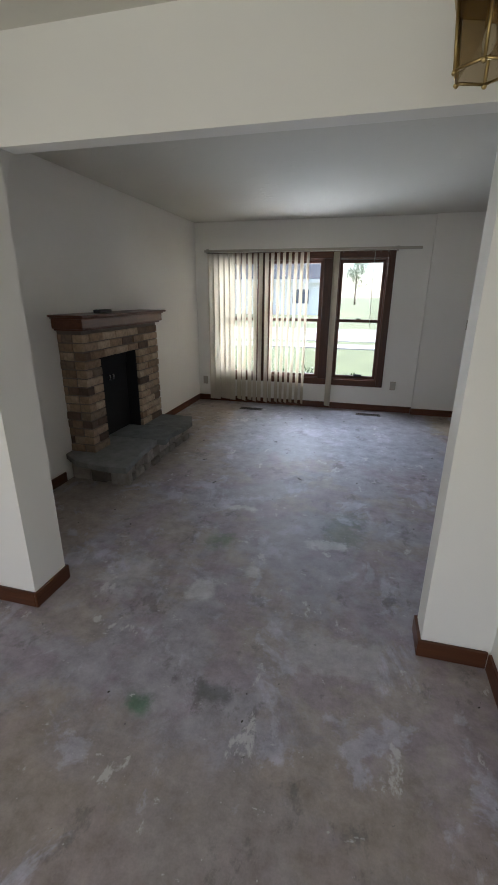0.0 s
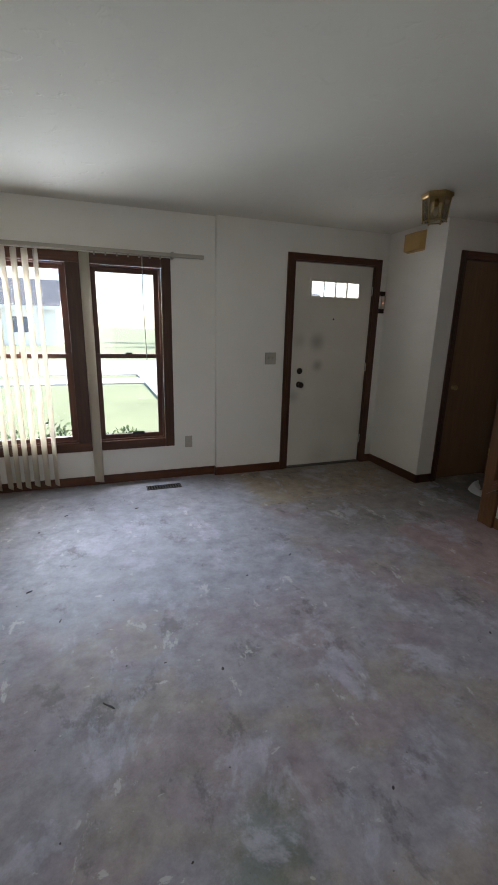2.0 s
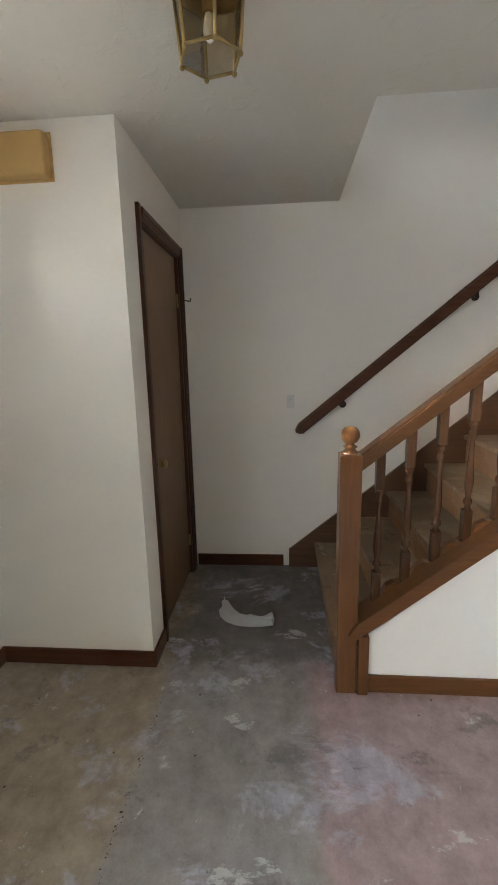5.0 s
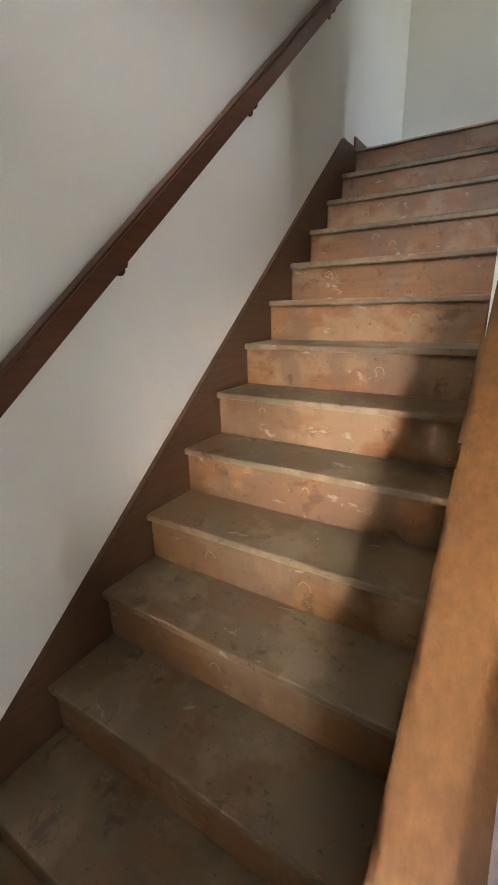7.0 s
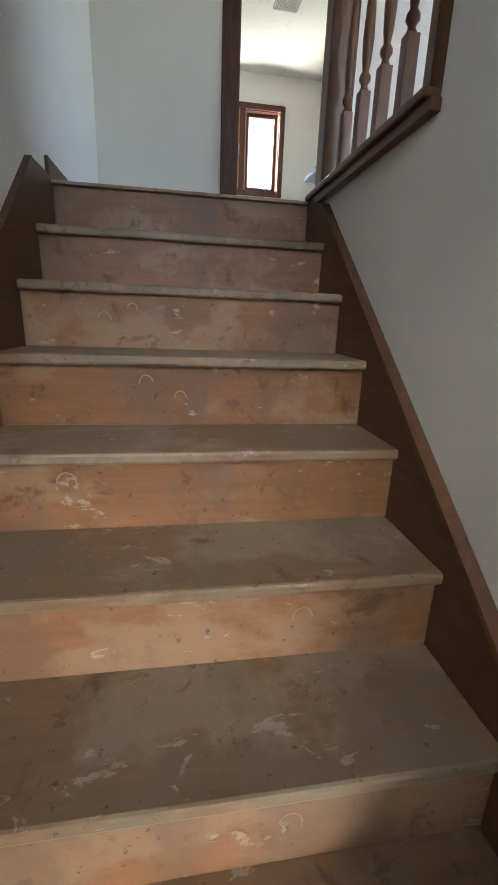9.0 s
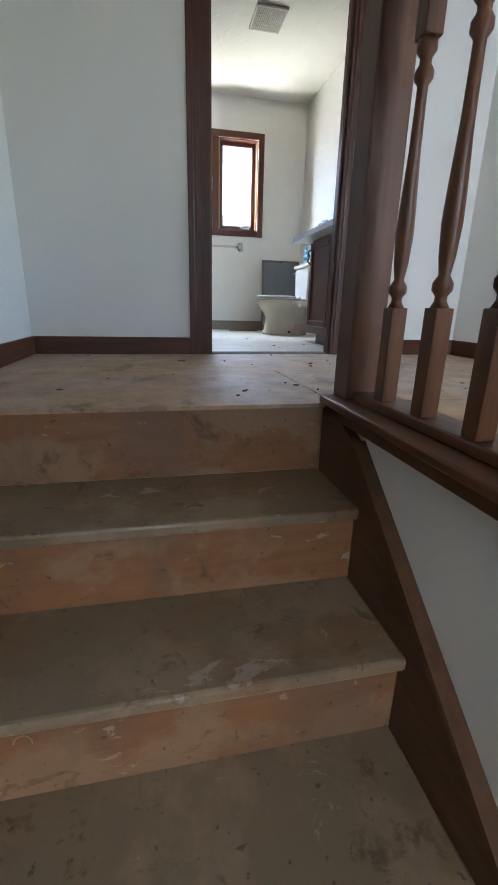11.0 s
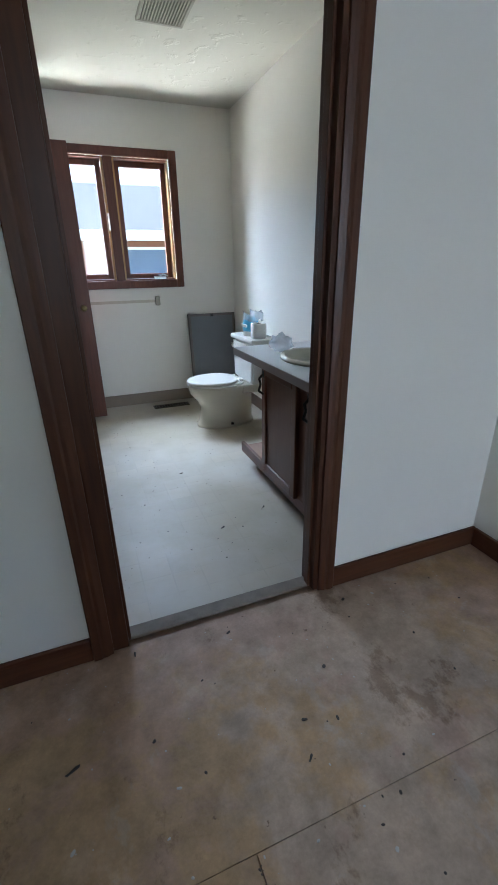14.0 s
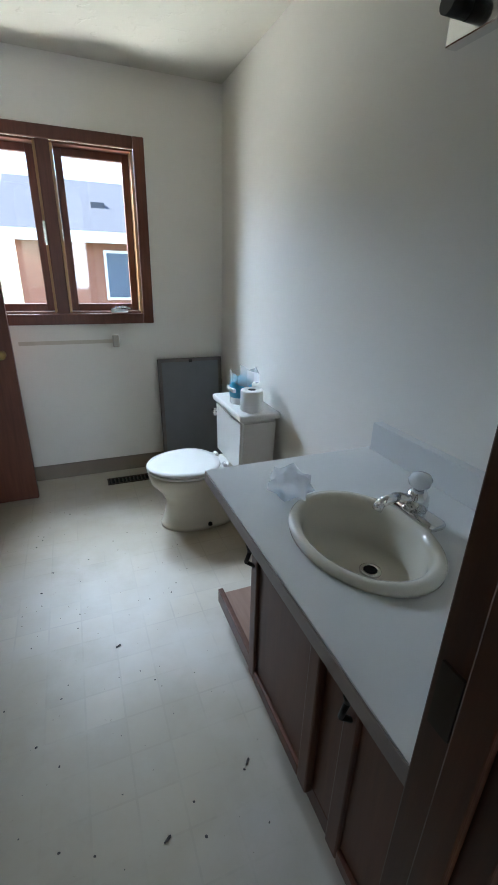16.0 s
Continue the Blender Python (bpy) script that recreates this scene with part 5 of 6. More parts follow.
def sink():
    s = thing("sink", "oval bone-coloured drop-in basin with rust around the drain", "sink", (SX, SY, CT))
    prof = [(1.16, 0.001), (1.165, 0.010), (1.12, 0.018), (1.04, 0.019), (0.97, 0.012), (0.93, -0.01), (0.89, -0.04), (0.80, -0.072), (0.58, -0.094), (0.30, -0.102), (0.15, -0.105)]
    bm = bmesh.new()
    n = 48
    rings = [[bm.verts.new((SX + 0.132 * r * math.cos(i * math.tau / n) - (0.0 if r > 0.7 else 0.04), SY + 0.17 * r * math.sin(i * math.tau / n), CT + h)) for i in range(n)] for r, h in prof]
    for p, q in zip(rings, rings[1:]):
        for i in range(n):
            bm.faces.new((p[i], p[(i + 1) % n], q[(i + 1) % n], q[i])).smooth = True
    bm.faces.new(rings[-1])
    bmesh.ops.recalc_face_normals(bm, faces=bm.faces[:])
    bmesh.ops.solidify(bm, geom=bm.faces[:], thickness=0.006)
    part("bowl", bm, BONE, s)
    part("drain", lathe(bmesh.new(), [(0.026, -0.105), (0.026, -0.100), (0.018, -0.0985), (0.017, -0.102)], SX - 0.04, SY, 20, CT), CHROME, s, "tarnished drain ring")
    # plug hole and overflow: black discs painted in for the shade inside them
    part("plug_hole", lathe(bmesh.new(), [(0.016, -0.102), (0.016, -0.0995)], SX - 0.04, SY, 16, CT), NEAR_BLACK, s)
    bm = lathe(bmesh.new(), [(0.006, 0.0), (0.006, 0.002)], 0, 0, 12)
    bmesh.ops.transform(bm, matrix=Matrix.Translation((SX - 0.128, SY, CT - 0.03)) @ Matrix.Rotation(radians(80), 4, "Y"), verts=bm.verts)
    part("overflow", bm, NEAR_BLACK, s)


sink()


def faucet():
    x, y, z = SX - 0.163, SY - 0.02, CT + 0.012
    f = thing("faucet", "chrome faucet with a clear acrylic handle", "faucet", (x, y, z))
    part("base", boxes((x - 0.027, x + 0.027, y - 0.078, y + 0.078, z - 0.002, z + 0.022), bevel=0.011), CHROME, f, smooth=True)
    part("body", lathe(bmesh.new(), [(0.028, 0.0), (0.027, 0.035), (0.02, 0.048), (0.012, 0.052)], x, y, 20, z + 0.018), CHROME, f)
    part("spout", tube(bmesh.new(), [(x, y, z + 0.04), (x + 0.06, y, z + 0.062), (x + 0.105, y, z + 0.055), (x + 0.115, y, z + 0.038)], 0.012, 12), CHROME, f, smooth=True)
    part("knob", lathe(bmesh.new(), [(0.012, 0.0), (0.024, 0.01), (0.028, 0.024), (0.022, 0.036), (0.006, 0.04)], x, y, 10, z + 0.072), ACRYLIC, f, "clear acrylic knob")
    part("knob_core", lathe(bmesh.new(), [(0.008, 0.0), (0.008, 0.03)], x, y, 10, z + 0.07), CHROME, f)


faucet()
rnd = random.Random(5)
bm = bmesh.new()
bmesh.ops.create_icosphere(bm, subdivisions=3, radius=0.06)
for v in bm.verts:
    v.co *= 0.85 + 0.5 * noise.noise(v.co * 38)
    v.co.z = max(v.co.z * 0.8, -0.042)
bmesh.ops.transform(bm, matrix=Matrix.Translation((1.15, -6.80, CT + 0.042)), verts=bm.verts)
solid("plastic_wrap", bm, PLASTIC, "crumpled clear plastic wrap on the vanity top", "wrapper", smooth=True)


def loft(bm, sections, n=28):
    """Rings of an egg-shaped outline: (cx, cy, rx_front, rx_back, ry, z), front towards +x."""
    rings = []
    for cx, cy, rf, rb, ry, z in sections:
        ring = []
        for i in range(n):
            a = i * math.tau / n
            c, s = math.cos(a), math.sin(a)
            ring.append(bm.verts.new((cx + (rf if c > 0 else rb) * c, cy + ry * s, z)))
        rings.append(ring)
    for p, q in zip(rings, rings[1:]):
        for i in range(n):
            bm.faces.new((p[i], p[(i + 1) % n], q[(i + 1) % n], q[i])).smooth = True
    bm.faces.new(rings[0][::-1])
    bm.faces.new(rings[-1])
    return bm


def toilet():
    cy, cx = -7.93, 1.13
    t = thing("toilet", "white two-piece toilet with closed lid", "toilet", (cx - 0.1, cy, Z))
    part("base", loft(bmesh.new(), [(cx - 0.02, cy, 0.19, 0.26, 0.122, Z), (cx - 0.02, cy, 0.188, 0.26, 0.12, Z + 0.022), (cx - 0.02, cy, 0.172, 0.25, 0.106, Z + 0.05), (cx - 0.03, cy, 0.168, 0.24, 0.10, Z + 0.15), (cx - 0.02, cy, 0.185, 0.25, 0.122, Z + 0.205),
                                    (cx, cy, 0.212, 0.27, 0.158, Z + 0.26), (cx, cy, 0.222, 0.27, 0.17, Z + 0.305), (cx, cy, 0.217, 0.27, 0.166, Z + 0.32)]), BONE, t, "cream bowl")
    part("seat", loft(bmesh.new(), [(cx, cy, 0.220, 0.20, 0.170, Z + 0.321), (cx, cy, 0.228, 0.205, 0.176, Z + 0.328), (cx, cy, 0.224, 0.203, 0.173, Z + 0.337)]), WHITE, t)
    part("lid", loft(bmesh.new(), [(cx, cy, 0.224, 0.15, 0.174, Z + 0.340), (cx, cy, 0.230, 0.155, 0.178, Z + 0.347), (cx, cy, 0.225, 0.15, 0.173, Z + 0.357), (cx, cy, 0.20, 0.12, 0.15, Z + 0.361)]), WHITE, t)
    for dy in (-0.075, 0.075):
        part("hinge", rod(bmesh.new(), (cx - 0.165, cy + dy - 0.02, Z + 0.343), (cx - 0.165, cy + dy + 0.02, Z + 0.343), 0.011), WHITE, t)
    part("deck", boxes((0.76, cx - 0.14, cy - 0.14, cy + 0.14, Z + 0.25, Z + 0.318), bevel=0.02), BONE, t)
    bm = prism(bmesh.new(), [(cy - 0.185, Z + 0.322), (cy + 0.185, Z + 0.322), (cy + 0.205, Z + 0.615), (cy - 0.205, Z + 0.615)], "x", 0.735, 0.925)
    bmesh.ops.bevel(bm, geom=bm.edges[:], offset=0.014, segments=3, affect="EDGES")
    part("tank", bm, WHITE, t, smooth=False)
    part("tank_lid", boxes((0.722, 0.94, cy - 0.22, cy + 0.22, Z + 0.616, Z + 0.65), bevel=0.011), WHITE, t)
    part("lever", tube(bmesh.new(), [(0.925, cy - 0.155, Z + 0.575), (0.955, cy - 0.155, Z + 0.575), (0.96, cy - 0.10, Z + 0.565)], 0.009), CHROME, t, "chrome flush lever")
    for dy in (-0.118, 0.118):
        part("bolt_cap", lathe(bmesh.new(), [(0.012, 0), (0.011, 0.012), (0.004, 0.018)], cx - 0.07, cy + dy, 12, Z + 0.02), NEAR_BLACK, t)


toilet()


def paper_roll(x, y, z):
    r = thing("toilet_roll", "white toilet paper roll standing on the tank lid", "toilet roll", (x, y, z), "toilet rolls")
    part("paper", lathe(bmesh.new(), [(0.054, 0), (0.056, 0.004), (0.056, 0.098), (0.053, 0.102), (0.021, 0.102), (0.020, 0.08)], x, y, 28, z), PAPER, r)
    # a black plug paints the shade inside the roll's hollow core
    part("core", lathe(bmesh.new(), [(0.0195, 0.06), (0.0195, 0.1025)], x, y, 16, z), NEAR_BLACK, r)


paper_roll(0.845, -7.80, Z + 0.65)
wrap = thing("tissue_pack", "opened blue and clear tissue package on the tank lid", "package", (0.85, -7.94, Z + 0.65))
part("roll", lathe(bmesh.new(), [(0.054, 0), (0.056, 0.004), (0.056, 0.098), (0.05, 0.103)], 0.85, -7.94, 24, Z + 0.65), PAPER, wrap)
part("band", lathe(bmesh.new(), [(0.0575, 0.035), (0.059, 0.06), (0.0575, 0.11), (0.045, 0.13)], 0.85, -7.94, 24, Z + 0.65), BLUE, wrap, "blue printed film")
bm = bmesh.new()
rows = [[bm.verts.new((0.84 + 0.07 * math.cos(i * 0.5) * (1 + 0.15 * ((i * 7 + k * 3) % 3)), -7.94 + 0.075 * math.sin(i * 0.5), Z + 0.745 + 0.03 * k + 0.014 * ((i * 5 + k) % 3))) for i in range(10)] for k in range(3)]
for p, q in zip(rows, rows[1:]):
    for i in range(9):
        bm.faces.new((p[i], p[i + 1], q[i + 1], q[i]))
bmesh.ops.solidify(bm, geom=bm.faces[:], thickness=0.001)
part("film", bm, PLASTIC, wrap)
part("lettering", boxes((0.895, 0.911, -7.98, -7.89, Z + 0.715, Z + 0.735), bevel=0.003), FARWHITE, wrap)

pan = thing("grille_panel", "grey metal return-air panel leaning on the wall", "panel", (0.95, -8.66, Z))
tilt = Matrix.Translation((0.93, -8.60, Z + 0.002)) @ Matrix.Rotation(radians(6.0), 4, "X")
for nm, sp, m in (("sheet", [(-0.195, 0.195, -0.004, 0.004, 0.02, 0.73)], GREY_METAL), ("frame", [(-0.213, -0.19, -0.012, 0.012, 0, 0.752), (0.19, 0.213, -0.012, 0.012, 0, 0.752), (-0.19, 0.19, -0.012, 0.012, 0, 0.022), (-0.19, 0.19, -0.012, 0.012, 0.73, 0.752)], ALU),
                  ("clip", [(-0.012, 0.012, 0.012, 0.018, 0.725, 0.745)], BLACK)):
    bm = boxes(*sp, bevel=0.002)
    bmesh.ops.transform(bm, matrix=tilt, verts=bm.verts)
    part(nm, bm, m, pan)

# linen closet door, standing open
ld = thing("linen_closet_door", "open flat brown wooden closet door in front of the window", "door", (2.25, -8.45, Z))
part("slab", boxes((1.925, 2.56, -8.475, -8.44, Z + 0.012, Z + 1.90), bevel=0.003), SASHWOOD, ld)
bm = lathe(bmesh.new(), [(0.02, 0), (0.02, 0.004), (0.01, 0.01), (0.01, 0.025), (0.021, 0.034), (0.022, 0.044), (0.012, 0.052), (0.003, 0.053)], 0, 0, 14)
bmesh.ops.transform(bm, matrix=Matrix.Translation((1.975, -8.44, Z + 0.86)) @ Matrix.Rotation(radians(-90), 4, "X"), verts=bm.verts)
part("knob", bm, BRASS, ld, "brass knob")
hk = thing("robe_hook", "white enamelled hook on the partition", "hook", (2.15, -7.43, Z + 1.22))
part("back_plate", boxes((2.14, 2.17, -7.43, -7.424, Z + 1.14, Z + 1.27), bevel=0.002), WHITE, hk)
part("prong", tube(bmesh.new(), [(2.155, -7.424, Z + 1.23), (2.155, -7.38, Z + 1.24), (2.155, -7.36, Z + 1.28)], 0.008), WHITE, hk)
part("prong", tube(bmesh.new(), [(2.155, -7.424, Z + 1.18), (2.155, -7.39, Z + 1.165), (2.155, -7.375, Z + 1.19)], 0.008), WHITE, hk)


def window_bath():
    w = thing("window_2", "double casement bathroom window with reddish brown frame", "window", (1.65, -8.70, 3.67))
    w["kind"] = "structure"
    x0, x1, z0, z1, f = 1.15, 2.15, 3.665, 4.63, 0.06
    for a, b in ((x0, x0 + f), (x1 - f, x1)):
        part("casing", boxes((a, b, -8.70, -8.68, z0, z1), bevel=0.005), SASHWOOD, w)
    for a, b in ((z0, z0 + f), (z1 - f, z1)):
        part("casing", boxes((x0 + f, x1 - f, -8.70, -8.68, a, b), bevel=0.005), SASHWOOD, w)
    za, zb = z0 + f, z1 - f
    part("mullion", boxes((1.625, 1.69, -8.82, -8.684, za, zb), bevel=0.004), SASHWOOD, w)
    for a, b in ((x0 + f, 1.625), (1.69, x1 - f)):
        part("jamb", boxes((a, a + 0.014, -8.85, -8.70, za, zb), (b - 0.014, b, -8.85, -8.70, za, zb)), SUNLIT_PINE, w, "pale pine jamb lining, sunlight put into its colour")
        part("jamb", boxes((a, b, -8.85, -8.70, za - 0.006, za + 0.01), (a, b, -8.85, -8.70, zb - 0.01, zb)), SASHWOOD, w)
        s = 0.038
        sash = part("sash", boxes((a + 0.016, a + 0.016 + s, -8.80, -8.765, za + 0.012, zb - 0.012), (b - 0.016 - s, b - 0.016, -8.80, -8.765, za + 0.012, zb - 0.012),
                                  (a + 0.016 + s, b - 0.016 - s, -8.80, -8.765, za + 0.012, za + 0.012 + s), (a + 0.016 + s, b - 0.016 - s, -8.80, -8.765, zb - 0.012 - s, zb - 0.012), bevel=0.003), SASHWOOD, w)
        part("pane", boxes((a + 0.016 + s, b - 0.016 - s, -8.785, -8.781, za + 0.012 + s, zb - 0.012 - s)), GLASS, sash).visible_shadow = False
    part("crank", boxes((1.30, 1.40, -8.715, -8.66, za + 0.005, za + 0.03), bevel=0.006), CHROME, w, "silver crank handle")
    part("crank_arm", tube(bmesh.new(), [(1.37, -8.68, za + 0.03), (1.33, -8.65, za + 0.04), (1.29, -8.65, za + 0.03)], 0.006), CHROME, w)
    part("lock", boxes((1.69, 1.705, -8.70, -8.665, 4.08, 4.2), bevel=0.004), CHROME, w)


window_bath()
STAIN = plain("glue_stain", (0.62, 0.56, 0.46), 0.8, vary=0.2)
tb = thing("towel_bar_mount", "old towel bar mount with a brown glue strip on the wall", "mount", (1.6, -8.70, 3.56))
part("glue_strip", boxes((1.40, 1.92, -8.7, -8.6985, 3.55, 3.572)), STAIN, tb)
part("mount", boxes((1.365, 1.405, -8.70, -8.675, 3.525, 3.60), bevel=0.008), BEIGE, tb)

vent = thing("ceiling_vent", "yellowed ribbed plastic exhaust fan grille", "vent", (1.44, -7.47, T))
part("frame", boxes((1.325, 1.555, -7.61, -7.59, T - 0.02, T), (1.325, 1.555, -7.35, -7.33, T - 0.02, T), (1.325, 1.342, -7.59, -7.35, T - 0.02, T), (1.538, 1.555, -7.59, -7.35, T - 0.02, T), bevel=0.004), BEIGE, vent)
# a black sheet paints the shade behind the vent slats
part("backing", boxes((1.342, 1.538, -7.59, -7.35, T - 0.004, T)), NEAR_BLACK, vent)
for i in range(14):
    x = 1.346 + i * 0.0138
    part("slat", boxes((x, x + 0.007, -7.59, -7.35, T - 0.018, T - 0.006)), BEIGE, vent)

lb = thing("vanity_light", "chrome vanity light bar with dark bare sockets", "lamp", (0.76, -6.55, 4.5))
part("bar", boxes((0.70, 0.735, -6.95, -6.25, 4.47, 4.58), bevel=0.004), CHROME, lb)
for i in range(4):
    y = -6.90 + i * 0.19
    part("socket", rod(bmesh.new(), (0.735, y, 4.525), (0.79, y, 4.525), 0.022, 14), BLACK, lb)

# ---- light through the openings, and an added fill lamp for the stair ----
def sky_lamp(name, at, to, sx, sy, watts, spread=180, colour=(1.0, 0.97, 0.93)):
    la = new(name, bpy.data.lights.new(name, "AREA"))
    la.data.shape, la.data.size, la.data.size_y, la.data.energy, la.data.color = "RECTANGLE", sx, sy, watts, colour
    la.data.spread = radians(spread)
    la.matrix_world = look(at, to)


SKYLIGHT = (0.86, 0.93, 1.0)
sky_lamp("dining_window_light", (-1.6, YB - 0.05, 1.05), (-1.6, 0, 1.0), 2.1, 1.9, 5.2, colour=(1.0, 0.965, 0.91))
sky_lamp("bedroom_window_light", (XL - 0.1, -4.9, Z + 1.35), (2, -4.9, Z + 1.2), 2.4, 1.2, 1.5, colour=SKYLIGHT)
sky_lamp("hall_end_light", (1.17, 0.16, Z + 1.35), (1.05, -6.0, Z + 0.9), 0.8, 1.1, 5.5, colour=(0.80, 0.90, 1.0))
sky_lamp("front_window_light", (-2.03, 0.30, 1.2), (-2.03, -4, 0.6), 1.46, 1.5, 20.0, colour=SKYLIGHT)
sky_lamp("front_window_light", (-1.0, 0.6, 2.3), (0.9, -2.2, 0.5), 0.8, 0.5, 14.0, colour=SKYLIGHT)
sky_lamp("door_light", (1.5, 0.09, 1.857), (1.5, -3, 1.857), 1.5, 0.3, 2.4)
sky_lamp("door_light", (1.08, 0.11, 1.857), (2.4, -3.3, 1.0), 0.2, 0.2, 0.6, 30)
# added narrow lamp with no real window behind it, to brighten the stair
sky_lamp("stair_fill_light", (2.4, 0.16, Z + 1.4), (2.4, -3.8, 1.7), 0.7, 1.1, 0.32, 36, (1.0, 0.96, 0.9))
sky_lamp("bath_window_light", (1.8, -9.3, 4.85), (1.1, -6.4, Z + 0.4), 0.9, 0.5, 15.0, colour=(0.78, 0.89, 1.0))
sky_lamp("bath_window_light", (1.85, -9.25, 3.42), (0.5, -7.0, Z + 1.3), 0.9, 0.4, 8.5, colour=(1.0, 0.96, 0.82))

# ---- outside ----
setting("ground", boxes((-400, 400, -400, 400, -0.6, -0.35)), GRASS, "sunlit lawn", "ground")
setting("road", boxes((-200, 200, 13, 20, -0.36, -0.33)), CONCRETE, "pale concrete street", "road")
setting("pavement", boxes((-200, 200, 10.2, 11.6, -0.36, -0.31)), CONCRETE, "concrete pavement", "pavement")
# added pale ground by the door, so that less green bounces in off the lawn
setting("driveway", boxes((0.4, 4.5, 0.3, 13, -0.36, -0.30)), CONCRETE, "added concrete drive that bounces pale light indoors", "pavement")


def leaves(bm, centre, rad, n, size, rnd, flat=1.0):
    for _ in range(n):
        d = Vector((rnd.gauss(0, 1), rnd.gauss(0, 1), rnd.gauss(0, 1) * flat)).normalized() * rad * rnd.uniform(0.35, 1.05)
        q = Euler((rnd.uniform(0, 6), rnd.uniform(0, 6), rnd.uniform(0, 6))).to_matrix()
        p = Vector(centre) + d
        vs = [bm.verts.new(p + q @ Vector(c) * size * rnd.uniform(0.6, 1.3)) for c in ((-0.5, 0, 0), (0, -0.22, 0.05), (0.5, 0, 0), (0, 0.22, 0.05))]
        bm.faces.new(vs)


def shrub(x, y, r, seed):
    rnd = random.Random(seed)
    s = thing("shrub", "green leafy shrub below the front window", "shrub", (x, y, -0.35), "shrubs by the window")
    bm = bmesh.new()
    for i in range(6):
        rod(bm, (x, y, -0.35), (x + rnd.uniform(-r, r) * 0.7, y + rnd.uniform(-r, r) * 0.7, -0.35 + r * 1.3), 0.012, 5)
    part("branches", bm, BARK, s)
    bm = bmesh.new()
    for i in range(9):
        leaves(bm, (x + rnd.uniform(-r, r) * 0.6, y + rnd.uniform(-r, r) * 0.6, -0.35 + r * rnd.uniform(0.5, 1.5)), r * 0.5, 130, 0.07, rnd)
    part("crown", bm, LEAF, s)


for x, y, r, k in ((-0.98, 0.85, 0.38, 1), (-1.75, 0.9, 0.42, 2), (-2.6, 0.9, 0.40, 3)):
    shrub(x, y, r, k)


def tree(x, y, h, seed):
    rnd = random.Random(seed)
    t = thing("tree", "broad leafy street tree", "tree", (x, y, -0.35), "street trees")
    lathe_bm = lathe(bmesh.new(), [(0.24, 0), (0.17, h * 0.15), (0.14, h * 0.4), (0.07, h * 0.75), (0.02, h * 0.95)], x, y, 10, -0.35)
    for i in range(9):
        a, z = rnd.uniform(0, 6.3), h * rnd.uniform(0.35, 0.8)
        rod(lathe_bm, (x, y, z), (x + math.cos(a) * h * 0.28, y + math.sin(a) * h * 0.28, z + h * 0.17), 0.04, 6)
    part("trunk", lathe_bm, BARK, t)
    bm = bmesh.new()
    for i in range(22):
        a, rr = rnd.uniform(0, 6.3), h * rnd.uniform(0.02, 0.32)
        leaves(bm, (x + math.cos(a) * rr, y + math.sin(a) * rr, h * rnd.uniform(0.42, 1.0)), h * 0.13, 120, 0.28, rnd)
    part("crown", bm, LEAF, t)


for x, y, h, k in ((-3.2, 95, 9.0, 1), (9.5, 46, 8, 2), (-13, 30, 9, 3), (12, 36, 8, 4), (-7, -30, 8, 5), (9.5, -26, 6.5, 6)):
    tree(x, y, h, k)


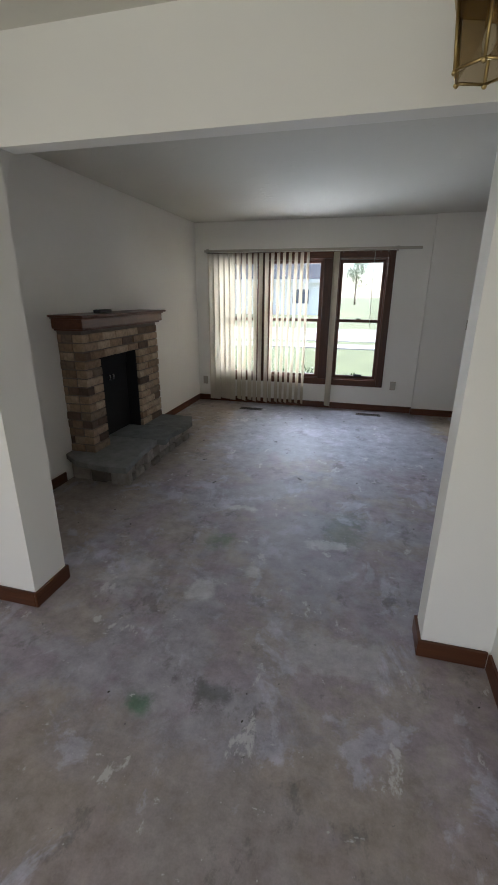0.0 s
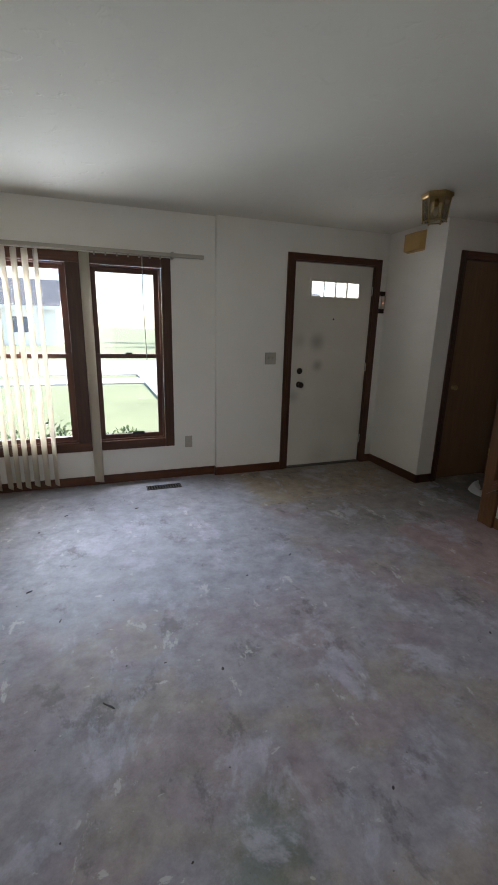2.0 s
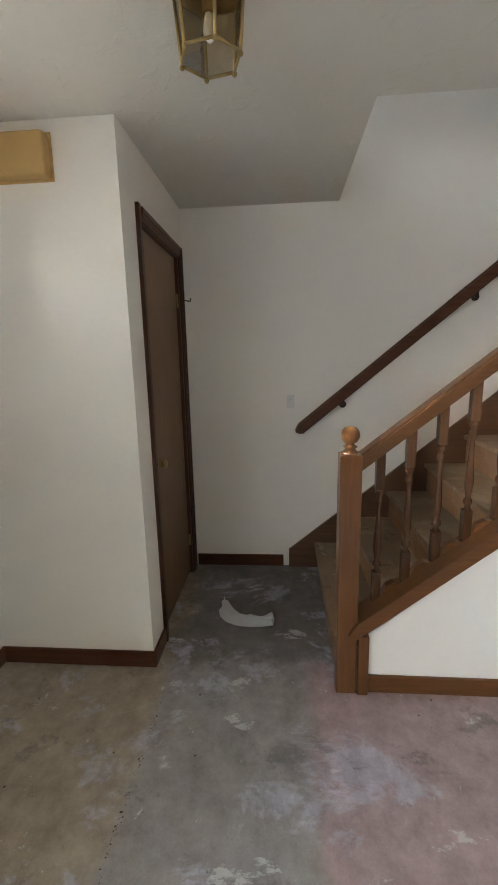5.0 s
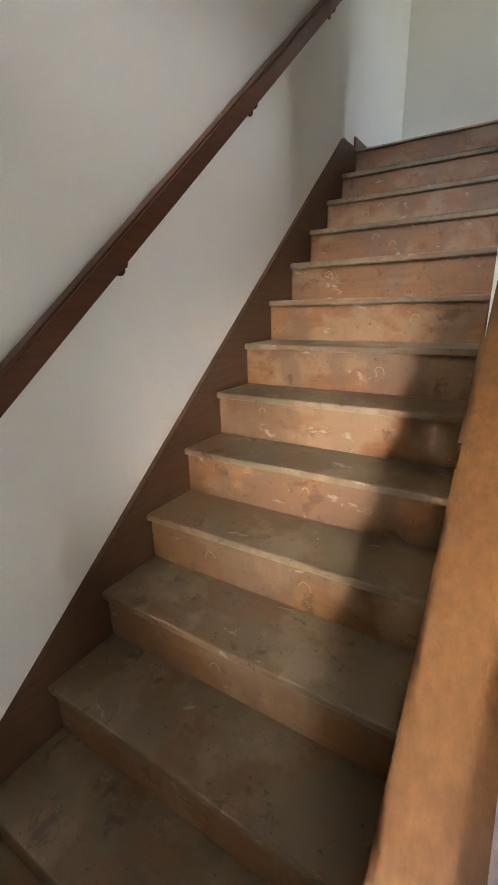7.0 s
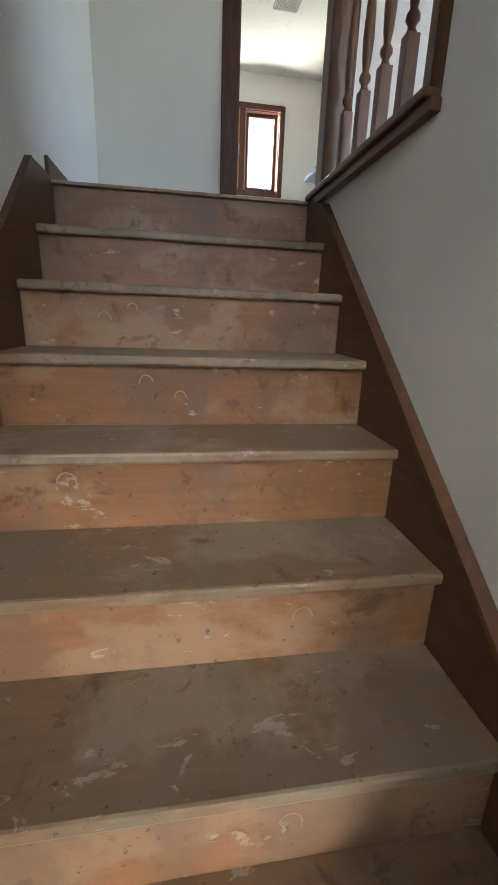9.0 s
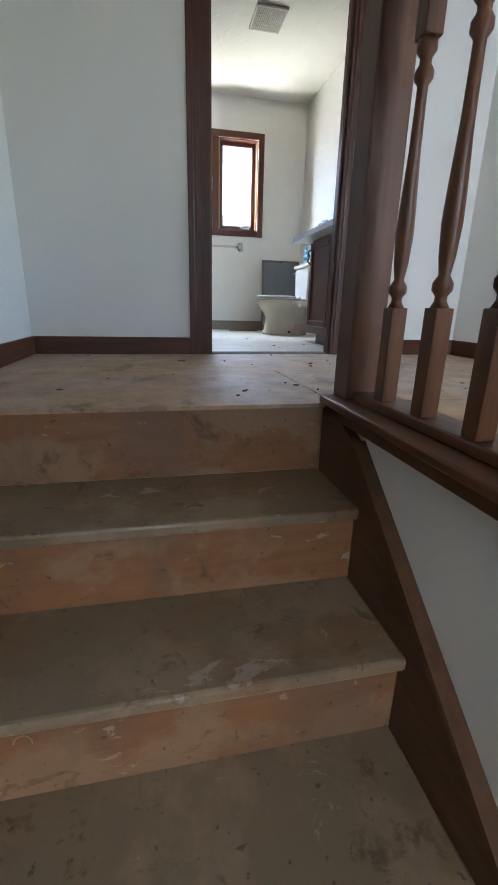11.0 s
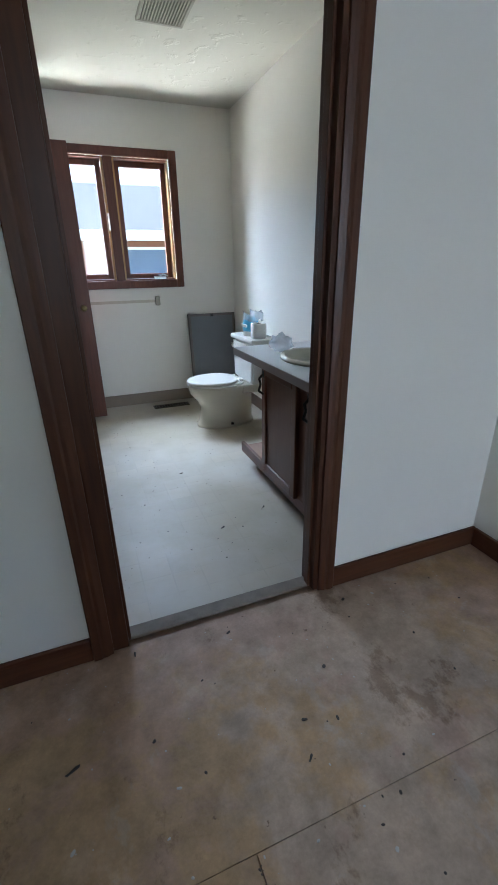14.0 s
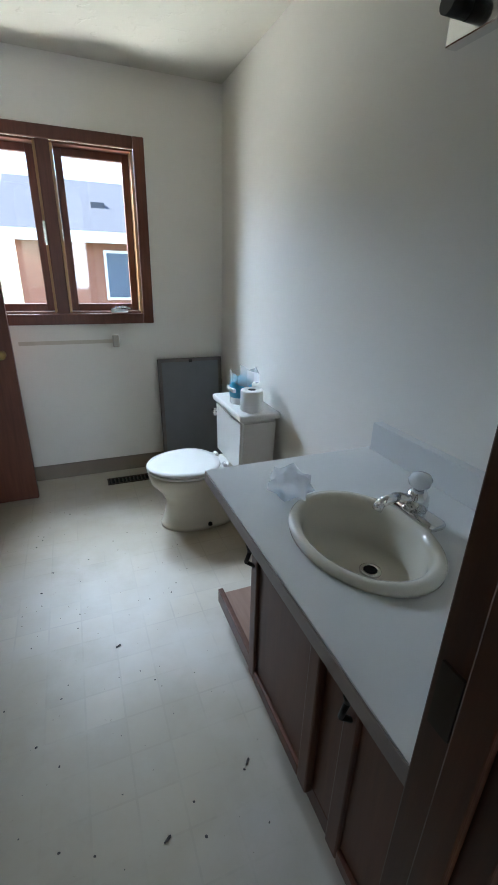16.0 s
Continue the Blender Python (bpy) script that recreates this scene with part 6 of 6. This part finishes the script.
def house(x0, x1, y0, y1, ze, zr, label, front, wins, m=FARBRICK, ridge="x"):
    """A gabled house; front: the y of the side that faces the walk; wins: (x, z, w, h) on it."""
    hs = thing("house", label, "house", ((x0 + x1) / 2, (y0 + y1) / 2, -0.35), "neighbouring houses")
    part("wall", boxes((x0, x1, y0, y1, -0.35, ze)), m, hs)
    ym, o = (y0 + y1) / 2, 0.45
    k = (zr - ze) / ((y1 - y0) / 2)
    if ridge == "x":
        bm = prism(bmesh.new(), [(y0 - o, ze - o * k), (ym, zr), (y1 + o, ze - o * k), (y1 + o, ze - o * k + 0.18), (ym, zr + 0.18), (y0 - o, ze - o * k + 0.18)], "x", x0 - 0.4, x1 + 0.4)
        part("gable", prism(bmesh.new(), [(y0, ze), (y1, ze), (ym, zr)], "x", x0, x1), m, hs)
    else:
        xm = (x0 + x1) / 2
        k2 = (zr - ze) / ((x1 - x0) / 2)
        bm = prism(bmesh.new(), [(x0 - o, ze - o * k2), (xm, zr), (x1 + o, ze - o * k2), (x1 + o, ze - o * k2 + 0.18), (xm, zr + 0.18), (x0 - o, ze - o * k2 + 0.18)], "y", y0 - 0.4, y1 + 0.4)
        part("gable", prism(bmesh.new(), [(x0, ze), (x1, ze), (xm, zr)], "y", y0, y1), FARWHITE, hs)
    part("roof", bm, SHINGLE, hs, "dark shingle roof")
    s = 1 if front == y1 else -1
    if ridge == "x":
        yy = front + s * o
        part("fascia", boxes((x0 - 0.4, x1 + 0.4, min(yy, yy + s * 0.06), max(yy, yy + s * 0.06), ze - o * k - 0.12, ze - o * k + 0.18)), FARWHITE, hs, "white eave and gutter")
    for wx, wz, ww, wh in wins:
        fr = part("window", boxes((wx - ww / 2 - 0.08, wx + ww / 2 + 0.08, min(front, front + s * 0.05), max(front, front + s * 0.05), wz - wh / 2 - 0.08, wz + wh / 2 + 0.08)), FARWHITE, hs)
        part("pane", boxes((wx - ww / 2, wx + ww / 2, min(front + s * 0.05, front + s * 0.06), max(front + s * 0.05, front + s * 0.06), wz - wh / 2, wz + wh / 2)), DARKPANE, fr)
    return hs


hb = house(-7.0, 2.9, -29, -21, 4.98, 6.75, "two-storey brick house with dark shingle roof behind", -21, ((-0.45, 3.75, 1.7, 1.3), (-3.9, 3.4, 1.4, 1.4)))
part("roof_vent", boxes((0.2, 0.62, -22.8, -22.4, 5.6, 5.95)), SHINGLE, hb)
house(6.5, 13.5, -34, -24, 3.4, 5.6, "white-gabled house with dark roof behind", -24, ((9, 1.6, 1.4, 1.4),), FARWHITE, "y")
house(-14, -4, 38, 48, 3.0, 5.4, "low house across the street", 38, ((-11, 1.4, 1.6, 1.3), (-7, 1.4, 1.6, 1.3)), FARWHITE)
house(14, 25, 40, 50, 3.0, 5.6, "low brick house across the street", 40, ((17, 1.4, 1.6, 1.3), (22, 1.4, 1.6, 1.3)))
